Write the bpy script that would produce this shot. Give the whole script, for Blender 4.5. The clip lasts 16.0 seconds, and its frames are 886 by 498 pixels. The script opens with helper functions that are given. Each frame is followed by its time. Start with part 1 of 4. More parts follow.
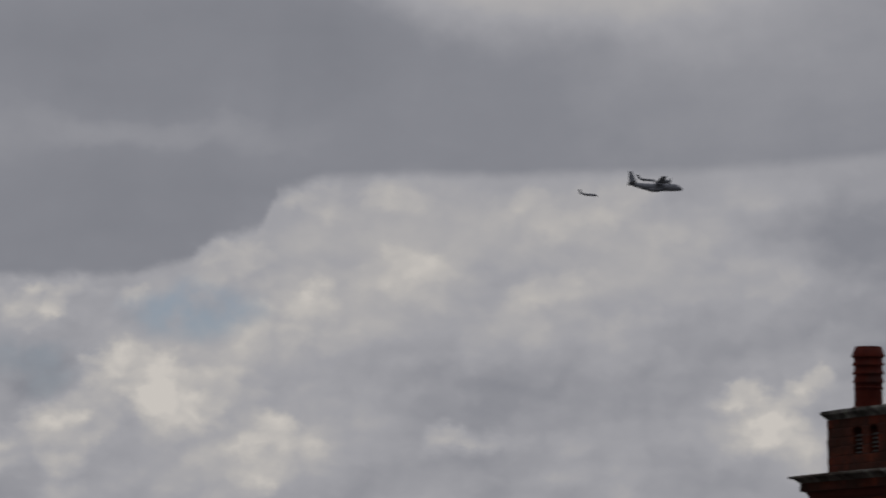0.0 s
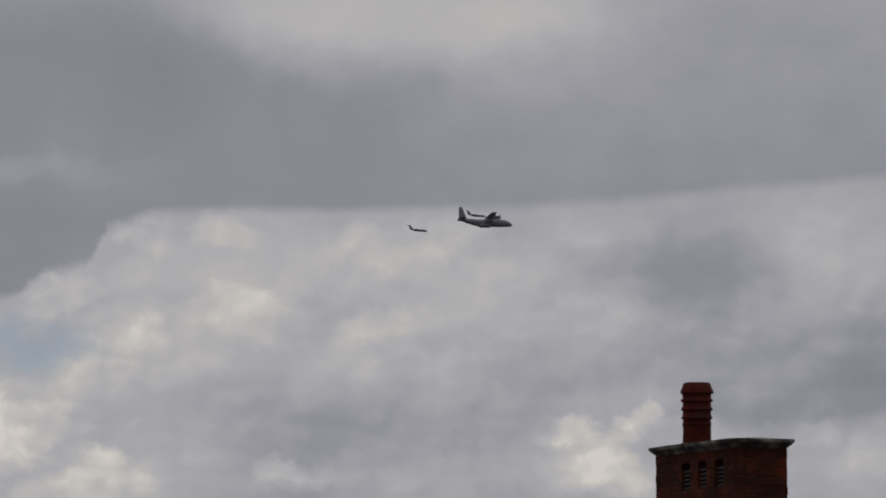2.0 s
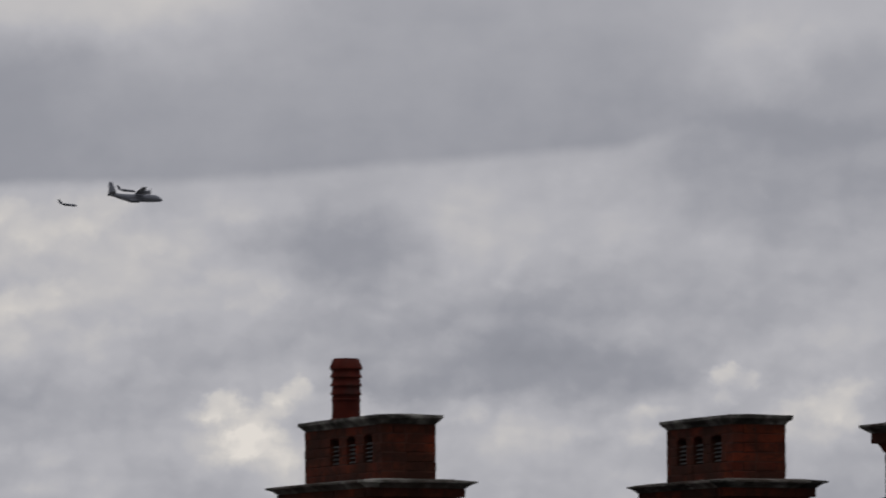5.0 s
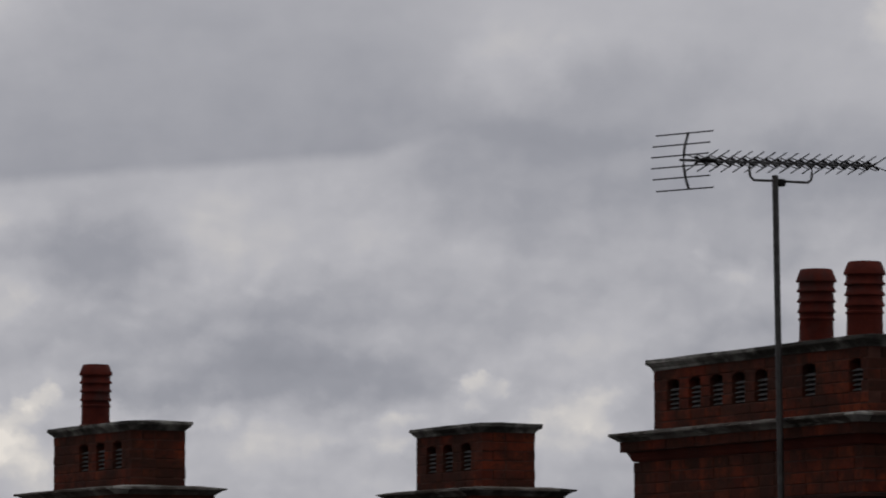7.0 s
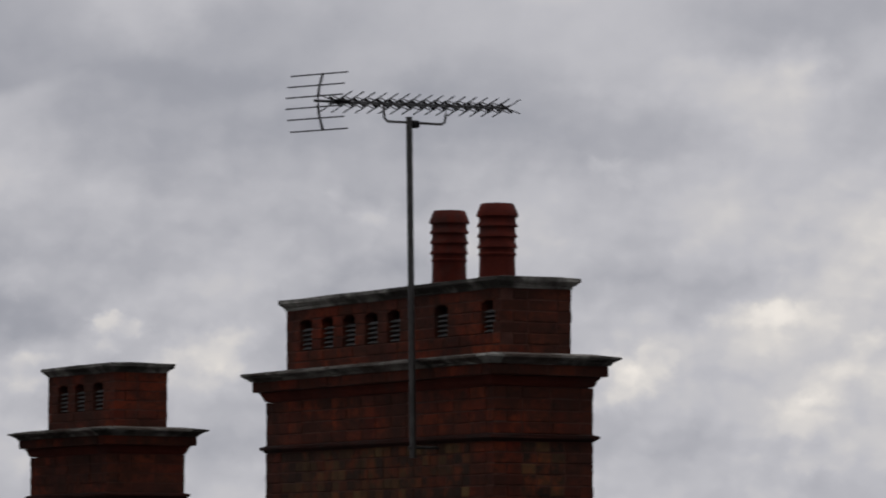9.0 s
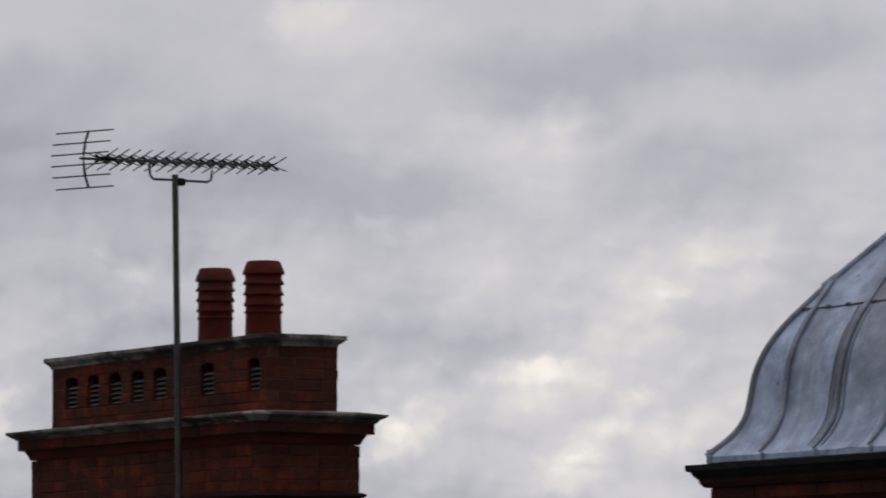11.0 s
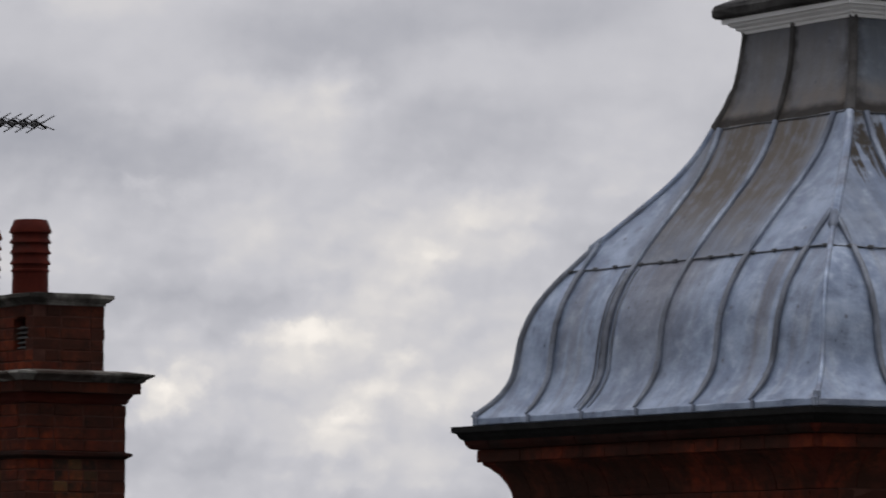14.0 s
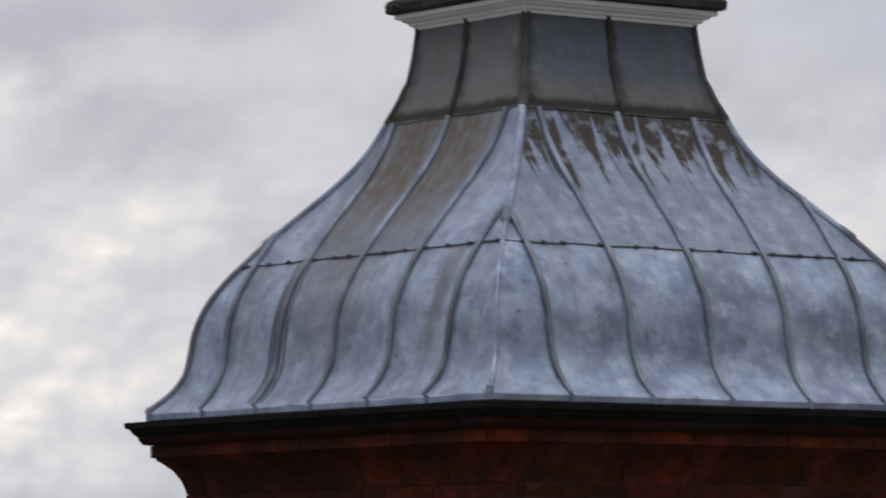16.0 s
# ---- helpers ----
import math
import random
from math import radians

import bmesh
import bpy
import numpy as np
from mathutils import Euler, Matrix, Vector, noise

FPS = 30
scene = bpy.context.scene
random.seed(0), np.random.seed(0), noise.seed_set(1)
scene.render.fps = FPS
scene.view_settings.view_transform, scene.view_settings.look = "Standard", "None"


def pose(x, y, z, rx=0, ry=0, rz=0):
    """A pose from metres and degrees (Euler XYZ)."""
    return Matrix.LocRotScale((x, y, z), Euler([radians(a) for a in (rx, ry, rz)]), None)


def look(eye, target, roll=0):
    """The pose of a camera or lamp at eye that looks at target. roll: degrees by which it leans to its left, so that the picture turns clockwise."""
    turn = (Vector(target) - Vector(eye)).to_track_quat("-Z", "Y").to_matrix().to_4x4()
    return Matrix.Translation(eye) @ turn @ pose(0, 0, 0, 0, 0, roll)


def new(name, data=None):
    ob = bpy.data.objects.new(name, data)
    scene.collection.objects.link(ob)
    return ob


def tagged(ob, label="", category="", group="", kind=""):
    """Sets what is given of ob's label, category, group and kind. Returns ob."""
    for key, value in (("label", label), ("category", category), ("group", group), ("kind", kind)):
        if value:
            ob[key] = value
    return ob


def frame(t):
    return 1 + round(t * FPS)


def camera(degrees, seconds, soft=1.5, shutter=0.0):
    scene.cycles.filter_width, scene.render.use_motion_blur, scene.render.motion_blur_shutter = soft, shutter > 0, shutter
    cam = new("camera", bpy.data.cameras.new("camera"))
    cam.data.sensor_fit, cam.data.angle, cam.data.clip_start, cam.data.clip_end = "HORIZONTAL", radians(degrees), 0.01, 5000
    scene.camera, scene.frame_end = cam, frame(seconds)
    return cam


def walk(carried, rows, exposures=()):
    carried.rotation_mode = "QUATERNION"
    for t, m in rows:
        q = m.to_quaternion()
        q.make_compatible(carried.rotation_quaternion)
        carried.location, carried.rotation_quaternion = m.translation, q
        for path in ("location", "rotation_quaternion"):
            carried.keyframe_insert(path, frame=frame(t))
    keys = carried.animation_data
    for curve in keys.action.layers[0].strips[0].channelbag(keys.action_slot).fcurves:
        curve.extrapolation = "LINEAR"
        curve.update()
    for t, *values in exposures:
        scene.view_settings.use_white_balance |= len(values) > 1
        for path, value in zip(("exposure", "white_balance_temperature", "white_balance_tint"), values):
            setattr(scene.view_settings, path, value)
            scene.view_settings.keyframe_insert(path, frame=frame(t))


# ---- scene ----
# ---------- camera: one fixed standpoint high in a building, turning to the right ----------
cam = camera(10.54, 16.0, soft=1.9, shutter=0.5)
EYE = Vector((0.0, 0.0, 14.0))
# seconds, bearing to the right of north, tilt upwards, roll
PATH = [
    (0.0, -13.589, 4.683, -0.051), (0.5, -12.564, 4.728, -0.020), (1.0, -12.378, 5.170, 0.022),
    (1.5, -11.829, 5.326, -0.069), (2.0, -11.551, 5.103, -0.021), (2.5, -11.141, 5.207, 0.036),
    (3.0, -10.601, 5.238, -0.069), (3.5, -9.973, 4.687, -0.197), (4.0, -8.902, 4.699, -0.333),
    (4.5, -8.066, 4.707, -0.214), (5.0, -7.363, 4.809, -0.084), (5.2, -7.006, 4.812, -0.024),
    (7.3, -4.058, 4.896, 0.053), (7.5, -3.801, 4.798, 0.026), (8.0, -2.378, 4.496, 0.123),
    (8.5, -1.047, 4.310, 0.032), (9.0, -0.002, 4.195, 0.144), (9.5, 0.744, 4.350, 0.104),
    (10.0, 1.377, 4.781, 0.195), (10.2, 1.604, 4.835, 0.089), (12.3, 4.272, 4.951, 0.081),
    (12.5, 4.274, 4.975, 0.153), (13.0, 4.650, 4.960, 0.161), (13.5, 4.994, 4.900, 0.061),
    (14.0, 5.571, 4.416, 0.092), (14.5, 6.448, 4.472, 0.023), (15.0, 7.891, 4.598, 0.043),
    (15.5, 8.594, 4.640, 0.002), (16.0, 9.476, 4.354, -0.250),
]


def aim(t, bearing, tilt, roll):
    b, e = radians(bearing), radians(tilt)
    way = Vector((math.sin(b) * math.cos(e), math.cos(b) * math.cos(e), math.sin(e)))
    return t, look(EYE, EYE + way, roll)


walk(cam, [aim(*row) for row in PATH],
     exposures=[(0.0, -0.61), (0.8, -0.59), (2.0, -0.5), (5.0, -0.25), (7.5, -0.2), (9.0, -0.05), (9.5, 0.06), (10.2, 0.08), (12.4, 0.12), (13.5, 0.12), (14.5, 0.08), (15.2, 0.06), (16.0, 0.28)])

# ---------- sky: broken grey cumulus in front of a blue sky ----------
SUN_BEARING, SUN_HEIGHT = 203.0, 62.0
world = bpy.data.worlds.new("cloudy_sky")
scene.world = world
world.use_nodes = True
WT = world.node_tree
WT.nodes.clear()


def node(tree, kind):
    return tree.nodes.new(kind)


def plug(tree, socket, value):
    if isinstance(value, (int, float)):
        socket.default_value = value
    elif isinstance(value, (tuple, list, Vector)):
        socket.default_value = tuple(value)
    else:
        tree.links.new(value, socket)


def calc(tree, op, a, b=0.0, c=0.0, clamp=False):
    n = node(tree, "ShaderNodeMath")
    n.operation, n.use_clamp = op, clamp
    for i, value in enumerate((a, b, c)):
        plug(tree, n.inputs[i], value)
    return n.outputs[0]


def vec(tree, op, a, b=(0, 0, 0)):
    n = node(tree, "ShaderNodeVectorMath")
    n.operation = op
    plug(tree, n.inputs[0], a)
    plug(tree, n.inputs[1], b)
    return n.outputs["Value"] if op in ("LENGTH", "DOT_PRODUCT") else n.outputs["Vector"]


def noise_of(tree, where, scale, detail=4.0, rough=0.55, distort=0.0, colour=False):
    n = node(tree, "ShaderNodeTexNoise")
    plug(tree, n.inputs["Vector"], where)
    n.inputs["Scale"].default_value = scale
    n.inputs["Detail"].default_value = detail
    n.inputs["Roughness"].default_value = rough
    n.inputs["Distortion"].default_value = distort
    return n.outputs["Color" if colour else "Fac"]


def span(tree, value, lo, hi, to_lo=0.0, to_hi=1.0, smooth=True):
    n = node(tree, "ShaderNodeMapRange")
    n.interpolation_type = "SMOOTHSTEP" if smooth else "LINEAR"
    plug(tree, n.inputs[0], value)
    for i, v in enumerate((lo, hi, to_lo, to_hi)):
        plug(tree, n.inputs[i + 1], v)
    return n.outputs[0]


def ramp_of(tree, value, stops):
    n = node(tree, "ShaderNodeValToRGB")
    plug(tree, n.inputs[0], value)
    el = n.color_ramp.elements
    while len(el) < len(stops):
        el.new(0.5)
    for e, (at, colour) in zip(el, stops):
        e.position = at
        e.color = (*colour, 1)
    return n.outputs[0]


def blend(tree, fac, a, b, kind="MIX"):
    n = node(tree, "ShaderNodeMix")
    n.data_type, n.blend_type = "RGBA", kind
    plug(tree, n.inputs[0], fac)
    plug(tree, n.inputs[6], (*a, 1) if isinstance(a, tuple) and len(a) == 3 else a)
    plug(tree, n.inputs[7], (*b, 1) if isinstance(b, tuple) and len(b) == 3 else b)
    return n.outputs[2]


# the ragged underside of the great grey shelf: bearing, height
SHELF_EDGE = [(-20.0, 4.32), (-17.1, 4.40), (-16.6, 4.55), (-16.35, 4.80), (-15.75, 4.92), (-15.55, 5.40), (-15.0, 5.54), (-10.5, 5.58), (-8.0, 5.80), (-5.2, 6.00), (-4.4, 6.25), (0.0, 6.45)]
# soft grey banks: bearing, height, half-width, half-height (degrees), how much darker
GREY_BANKS = [
    (-0.70, 5.50, 1.4, 0.80, -0.12), (-7.80, 3.90, 1.5, 1.60, -0.04),
    (-8.60, 4.88, 1.45, 0.52, -0.16), (-7.00, 3.60, 2.2, 0.90, -0.07), (-4.90, 4.80, 1.7, 2.00, -0.07), (-13.0, 2.60, 2.1, 0.75, -0.10), (-6.10, 3.42, 2.5, 0.42, -0.14),
    (-3.00, 5.70, 1.9, 0.75, -0.15), (2.00, 5.60, 1.4, 0.55, -0.13), (4.30, 6.95, 1.5, 0.55, -0.15),
    (6.20, 5.70, 1.1, 0.55, -0.08), (4.80, 5.90, 0.8, 0.60, -0.06), (0.40, 5.90, 1.1, 0.70, -0.11),
    (-0.60, 3.60, 1.4, 0.45, -0.10), (3.00, 3.90, 0.9, 0.50, -0.07), (-18.4, 3.30, 0.8, 0.32, -0.16), (-16.8, 7.20, 3.6, 1.00, -0.13), (-2.60, 6.70, 2.2, 0.70, -0.16),
    (6.30, 7.30, 1.6, 0.45, -0.12), (13.6, 6.60, 2.4, 1.30, -0.08), (-17.5, 2.75, 0.6, 0.22, -0.08),
    (-16.5, 5.40, 2.6, 0.50, -0.05), (-12.5, 3.20, 1.0, 0.30, -0.06),
]
# broad pale veils
VEILS = [
    (-16.6, 2.80, 1.7, 1.00, 0.09), (-14.4, 5.00, 1.8, 0.50, 0.08), (-14.2, 3.40, 2.4, 1.20, 0.07), (4.60, 4.40, 2.3, 0.90, 0.07),
    (-12.2, 8.05, 3.0, 0.80, 0.26), (-10.2, 7.40, 1.6, 0.60, 0.10), (-17.0, 6.05, 1.8, 0.24, 0.06), (-6.30, 5.10, 2.0, 0.75, 0.10),
    (-13.4, 4.60, 2.6, 0.90, 0.09), (-10.8, 4.50, 1.8, 0.90, 0.05), (-3.65, 7.05, 0.8, 0.50, 0.14), (3.60, 6.15, 1.2, 0.55, 0.09),
    (1.50, 7.60, 1.0, 0.45, 0.07), (5.80, 4.50, 1.7, 0.90, 0.09), (4.30, 2.60, 2.8, 1.00, 0.10), (-8.60, 2.40, 2.6, 0.45, 0.10), (13.8, 4.90, 1.8, 0.60, 0.14),
    (4.60, 3.20, 2.0, 0.60, 0.06), (0.30, 4.50, 1.6, 0.60, 0.05), (7.20, 3.40, 1.6, 0.70, 0.08),
]
# sunlit heads, hard along the top and soft below
HEADS_WEST = [
    (-18.30, 3.98, 1.03, 0.37, 0.34), (-17.30, 3.05, 0.92, 0.52, 0.31), (-16.50, 2.60, 1.08, 0.81, 0.27), (-15.70, 2.35, 0.65, 0.54, 0.25),
    (-18.30, 2.25, 0.97, 0.65, 0.22), (-14.60, 5.18, 1.24, 0.37, 0.28), (-16.10, 4.50, 0.76, 0.49, 0.22), (-15.40, 3.75, 0.86, 0.49, 0.17),
    (-13.90, 4.35, 0.86, 0.43, 0.15), (-12.40, 4.15, 0.97, 0.43, 0.14), (-11.60, 5.10, 1.62, 0.45, 0.13), (-13.30, 2.40, 0.65, 0.30, 0.20),
    (-10.05, 2.85, 0.54, 0.32, 0.31), (-9.55, 2.40, 0.59, 0.49, 0.28), (-9.25, 3.02, 0.38, 0.22, 0.20),
]
HEADS_MIDDLE = [
    (-8.00, 2.78, 2.13, 0.29, 0.13), (-6.45, 4.35, 0.40, 0.31, 0.10), (-3.85, 3.12, 0.45, 0.34, 0.15), (-2.55, 2.90, 0.90, 0.47, 0.20),
    (-5.00, 2.60, 1.12, 0.34, 0.10), (-0.95, 4.55, 0.62, 0.40, 0.12), (2.20, 5.15, 0.56, 0.18, 0.08), (2.40, 2.70, 0.56, 0.39, 0.19),
]
HEADS_EAST = [
    (3.95, 3.30, 0.97, 0.42, 0.14), (5.10, 2.75, 0.89, 0.52, 0.13), (5.30, 4.15, 0.42, 0.52, 0.06), (6.30, 4.60, 1.03, 0.59, 0.05),
    (4.30, 1.85, 0.75, 0.59, 0.12), (2.20, 2.45, 0.52, 0.52, 0.10), (1.10, 7.50, 0.75, 0.52, 0.07), (4.05, 6.45, 0.89, 0.52, 0.06), (7.60, 3.60, 1.34, 0.67, 0.09),
]
BLUE_GAPS = [(-16.75, 3.95, 0.85, 0.40, 0.70), (-18.5, 3.35, 0.6, 0.28, 0.35), (15.2, 7.4, 2.4, 1.2, 0.12)]

sky_at = node(WT, "ShaderNodeTexCoord").outputs["Generated"]
axis = node(WT, "ShaderNodeSeparateXYZ")
plug(WT, axis.inputs[0], sky_at)
bearing_of = calc(WT, "MULTIPLY", calc(WT, "ARCTAN2", axis.outputs[0], axis.outputs[1]), 57.2958)
height_of = calc(WT, "MULTIPLY", calc(WT, "ARCSINE", axis.outputs[2]), 57.2958)
plan = node(WT, "ShaderNodeCombineXYZ")
plug(WT, plan.inputs[0], bearing_of)
plug(WT, plan.inputs[1], height_of)
plan = plan.outputs[0]
curl = vec(WT, "SUBTRACT", noise_of(WT, plan, 0.62, 6.0, 0.56, colour=True), (0.5, 0.5, 0.5))
ragged = vec(WT, "SUBTRACT", noise_of(WT, plan, 2.3, 6.0, 0.62, colour=True), (0.5, 0.5, 0.5))
soft_at = vec(WT, "ADD", plan, vec(WT, "MULTIPLY", curl, (2.2, 1.3, 0.0)))
edge_at = vec(WT, "ADD", vec(WT, "ADD", plan, vec(WT, "MULTIPLY", curl, (0.75, 0.35, 0.0))), vec(WT, "MULTIPLY", ragged, (0.95, 0.70, 0.0)))


def billows(where):
    """Rounded lumps upon lumps, about half a degree across."""
    n = node(WT, "ShaderNodeTexVoronoi")
    n.feature, n.voronoi_dimensions = "SMOOTH_F1", "2D"
    plug(WT, n.inputs["Vector"], where)
    for key, value in (("Scale", 0.85), ("Detail", 2.5), ("Roughness", 0.40), ("Lacunarity", 2.3), ("Smoothness", 0.6)):
        n.inputs[key].default_value = value
    return calc(WT, "SUBTRACT", 0.42, n.outputs["Distance"])


lump_at = vec(WT, "ADD", vec(WT, "MULTIPLY", plan, (0.8, 1.15, 0.0)), vec(WT, "MULTIPLY", ragged, (0.40, 0.40, 0.0)))
lumps = billows(lump_at)
lit_side = calc(WT, "SUBTRACT", lumps, billows(vec(WT, "ADD", lump_at, (-0.10, 0.15, 0.0))))


def banks_of(rows, outer=1.35, inner=0.35):
    total = 0.0
    for b, h, wide, high, amount in rows:
        off = vec(WT, "MULTIPLY", vec(WT, "SUBTRACT", soft_at, (b, h, 0)), (1 / wide, 1 / high, 0))
        total = calc(WT, "ADD", total, span(WT, vec(WT, "LENGTH", off), outer, inner, 0.0, amount))
    return total


def heads_of(rows):
    total = 0.0
    for b, h, wide, high, amount in rows:
        off = vec(WT, "MULTIPLY", vec(WT, "SUBTRACT", edge_at, (b, h, 0)), (1 / wide, 1 / high, 0))
        side = node(WT, "ShaderNodeSeparateXYZ")
        plug(WT, side.inputs[0], off)
        away = calc(WT, "SUBTRACT", vec(WT, "LENGTH", off), calc(WT, "MULTIPLY", lumps, 0.55))
        inner = span(WT, side.outputs[1], 0.6, -0.5, 0.50, -0.45)
        total = calc(WT, "ADD", total, calc(WT, "MULTIPLY", span(WT, away, 1.22, inner), amount))
    return calc(WT, "MULTIPLY", total, calc(WT, "ADD", 1.05, calc(WT, "ADD", calc(WT, "MULTIPLY", lumps, 0.8), calc(WT, "MULTIPLY", lit_side, 1.5))))


warp = node(WT, "ShaderNodeSeparateXYZ")
plug(WT, warp.inputs[0], edge_at)
edge_of = ramp_of(WT, calc(WT, "DIVIDE", calc(WT, "ADD", calc(WT, "ADD", bearing_of, calc(WT, "MULTIPLY", calc(WT, "SUBTRACT", warp.outputs[0], bearing_of), 0.22)), 20.0), 20.0),
                  [((b + 20) / 20, (h / 10,) * 3) for b, h in SHELF_EDGE])
calm_height = calc(WT, "ADD", height_of, calc(WT, "MULTIPLY", calc(WT, "SUBTRACT", warp.outputs[1], height_of), span(WT, bearing_of, -15.6, -14.9, 0.42, 0.13)))
above = calc(WT, "SUBTRACT", calm_height, calc(WT, "MULTIPLY", edge_of, 10.0))
fluff = noise_of(WT, vec(WT, "MULTIPLY", plan, (0.42, 0.75, 0.0)), 1.0, 5.0, 0.50)
fine = noise_of(WT, plan, 1.9, 5.0, 0.55)
shelf = calc(WT, "MULTIPLY", span(WT, above, -0.08, 0.12), span(WT, above, 0.2, 2.4, -0.24, -0.14))
shelf = calc(WT, "MULTIPLY", shelf, span(WT, bearing_of, -5.6, -3.6, 1.0, 0.0))
shelf = calc(WT, "MULTIPLY", shelf, span(WT, bearing_of, -14.0, -9.5, 1.10, 0.78))
lumpy = calc(WT, "MULTIPLY", span(WT, above, 0.25, -0.25, 0.22, 1.0), span(WT, height_of, 3.5, 6.2, 1.0, 0.45))
tone = calc(WT, "ADD", 0.535, calc(WT, "MULTIPLY", calc(WT, "SUBTRACT", fluff, 0.5), 0.24))
tone = calc(WT, "ADD", tone, calc(WT, "MULTIPLY", calc(WT, "SUBTRACT", fine, 0.5), 0.07))
tone = calc(WT, "ADD", tone, calc(WT, "MULTIPLY", lumpy, calc(WT, "ADD", calc(WT, "MULTIPLY", lumps, 0.14), calc(WT, "MULTIPLY", lit_side, 0.19))))
tone = calc(WT, "ADD", tone, shelf)
for rows in (GREY_BANKS, VEILS):
    tone = calc(WT, "ADD", tone, banks_of(rows))
for rows in (HEADS_WEST, HEADS_MIDDLE, HEADS_EAST):
    tone = calc(WT, "ADD", tone, heads_of(rows))
cloud = ramp_of(WT, tone, [(0.0, (0.255, 0.265, 0.305)), (0.3, (0.353, 0.360, 0.403)), (0.55, (0.522, 0.520, 0.555)),
                           (0.78, (0.716, 0.686, 0.662)), (0.95, (0.875, 0.825, 0.770))])
# an overcast sky is brightest overhead; the cover is thicker in the south
south = span(WT, axis.outputs[1], -0.6, 0.9, 0.42, 1.0)
overhead = span(WT, axis.outputs[2], 0.2, 0.95, 0.0, 1.15)
cloud = blend(WT, 1.0, cloud, calc(WT, "ADD", south, overhead), "MULTIPLY")
blue_sky = node(WT, "ShaderNodeTexSky")
blue_sky.sky_type, blue_sky.sun_disc = "NISHITA", False
blue_sky.sun_elevation, blue_sky.sun_rotation = radians(SUN_HEIGHT), radians(SUN_BEARING)
blue = blend(WT, 1.0, blue_sky.outputs[0], (0.085, 0.088, 0.108), "MULTIPLY")
gap = calc(WT, "MULTIPLY", banks_of(BLUE_GAPS), span(WT, fine, 0.25, 0.6), clamp=True)
backing = node(WT, "ShaderNodeBackground")
plug(WT, backing.inputs[0], blend(WT, gap, cloud, blue))
backing.inputs[1].default_value = 1.0
plug(WT, node(WT, "ShaderNodeOutputWorld").inputs[0], backing.outputs[0])

sun = new("sun", bpy.data.lights.new("sun", "SUN"))
sun.data.energy, sun.data.angle, sun.data.color = 0.5, radians(25), (1.0, 0.96, 0.9)
_b, _h = radians(SUN_BEARING), radians(SUN_HEIGHT)
sun.matrix_world = look((0, 0, 60), Vector((0, 0, 60)) - Vector((math.sin(_b) * math.cos(_h), math.cos(_b) * math.cos(_h), math.sin(_h))))


# ---------- materials ----------
def shader(name):
    m = bpy.data.materials.new(name)
    m.use_nodes = True
    return m, m.node_tree, m.node_tree.nodes["Principled BSDF"]


def relief(tree, bsdf, height, strength=0.3, distance=0.004):
    n = node(tree, "ShaderNodeBump")
    n.inputs["Strength"].default_value = strength
    n.inputs["Distance"].default_value = distance
    plug(tree, n.inputs["Height"], height)
    plug(tree, bsdf.inputs["Normal"], n.outputs[0])


def worn(name, low, high, scale=6.0, grain=90.0, rough=0.8, metal=0.0, bump=0.3, soil=(0.03, 0.028, 0.026), soiling=0.4, spread=0.48):
    """A weathered surface: two tones, fine grain and patches of soil."""
    m, t, b = shader(name)
    at = node(t, "ShaderNodeNewGeometry").outputs["Position"]
    big, small = noise_of(t, at, scale, 5.0), noise_of(t, at, grain, 4.0)
    base = blend(t, span(t, big, 0.3, 0.7), low, high)
    base = blend(t, calc(t, "MULTIPLY", span(t, small, 0.35, 0.75), 0.35), base, low)
    base = blend(t, calc(t, "MULTIPLY", span(t, noise_of(t, at, scale * 0.45, 6.0, 0.65), spread, spread + 0.22), soiling), base, soil)
    plug(t, b.inputs["Base Color"], base)
    plug(t, b.inputs["Roughness"], span(t, small, 0.2, 0.8, rough - 0.1, min(1.0, rough + 0.1)))
    b.inputs["Metallic"].default_value = metal
    b.inputs["Specular IOR Level"].default_value = 0.5 if rough < 0.7 else 0.12
    if bump:
        relief(t, b, small, bump)
    return m


def brickwork(name, stops, islands=False, soiling=0.78, patchy=(0.23, 0.050, 0.018)):
    m, t, b = shader(name)
    geo = node(t, "ShaderNodeNewGeometry")
    chance = geo.outputs["Random Per Island"] if islands else node(t, "ShaderNodeObjectInfo").outputs["Random"]
    at = geo.outputs["Position"]
    base = ramp_of(t, chance, stops)
    grain, patch = noise_of(t, at, 120.0, 5.0, 0.6), noise_of(t, at, 7.0, 6.0, 0.65)
    base = blend(t, calc(t, "MULTIPLY", span(t, grain, 0.5, 0.8), 0.35), base, (0.03, 0.01, 0.008))
    base = blend(t, calc(t, "MULTIPLY", span(t, patch, 0.46, 0.68), 0.55), base, patchy)
    soot = span(t, noise_of(t, at, 2.4, 8.0, 0.72), 0.36, 0.60)
    broad = span(t, noise_of(t, at, 1.25, 6.0, 0.62), 0.40, 0.58, 0.0, 0.75 * soiling)
    base = blend(t, broad, base, (0.050, 0.026, 0.020))
    base = blend(t, calc(t, "MULTIPLY", soot, soiling), base, (0.030, 0.016, 0.012))
    base = blend(t, span(t, noise_of(t, vec(t, "MULTIPLY", at, (1.0, 1.0, 1.8)), 9.0, 6.0, 0.7), 0.52, 0.66, 0.0, 0.6 * soiling), base, (0.022, 0.014, 0.011))
    plug(t, b.inputs["Base Color"], base)
    b.inputs["Roughness"].default_value = 0.95
    b.inputs["Specular IOR Level"].default_value = 0.08
    relief(t, b, grain, 0.6, 0.006)
    return m


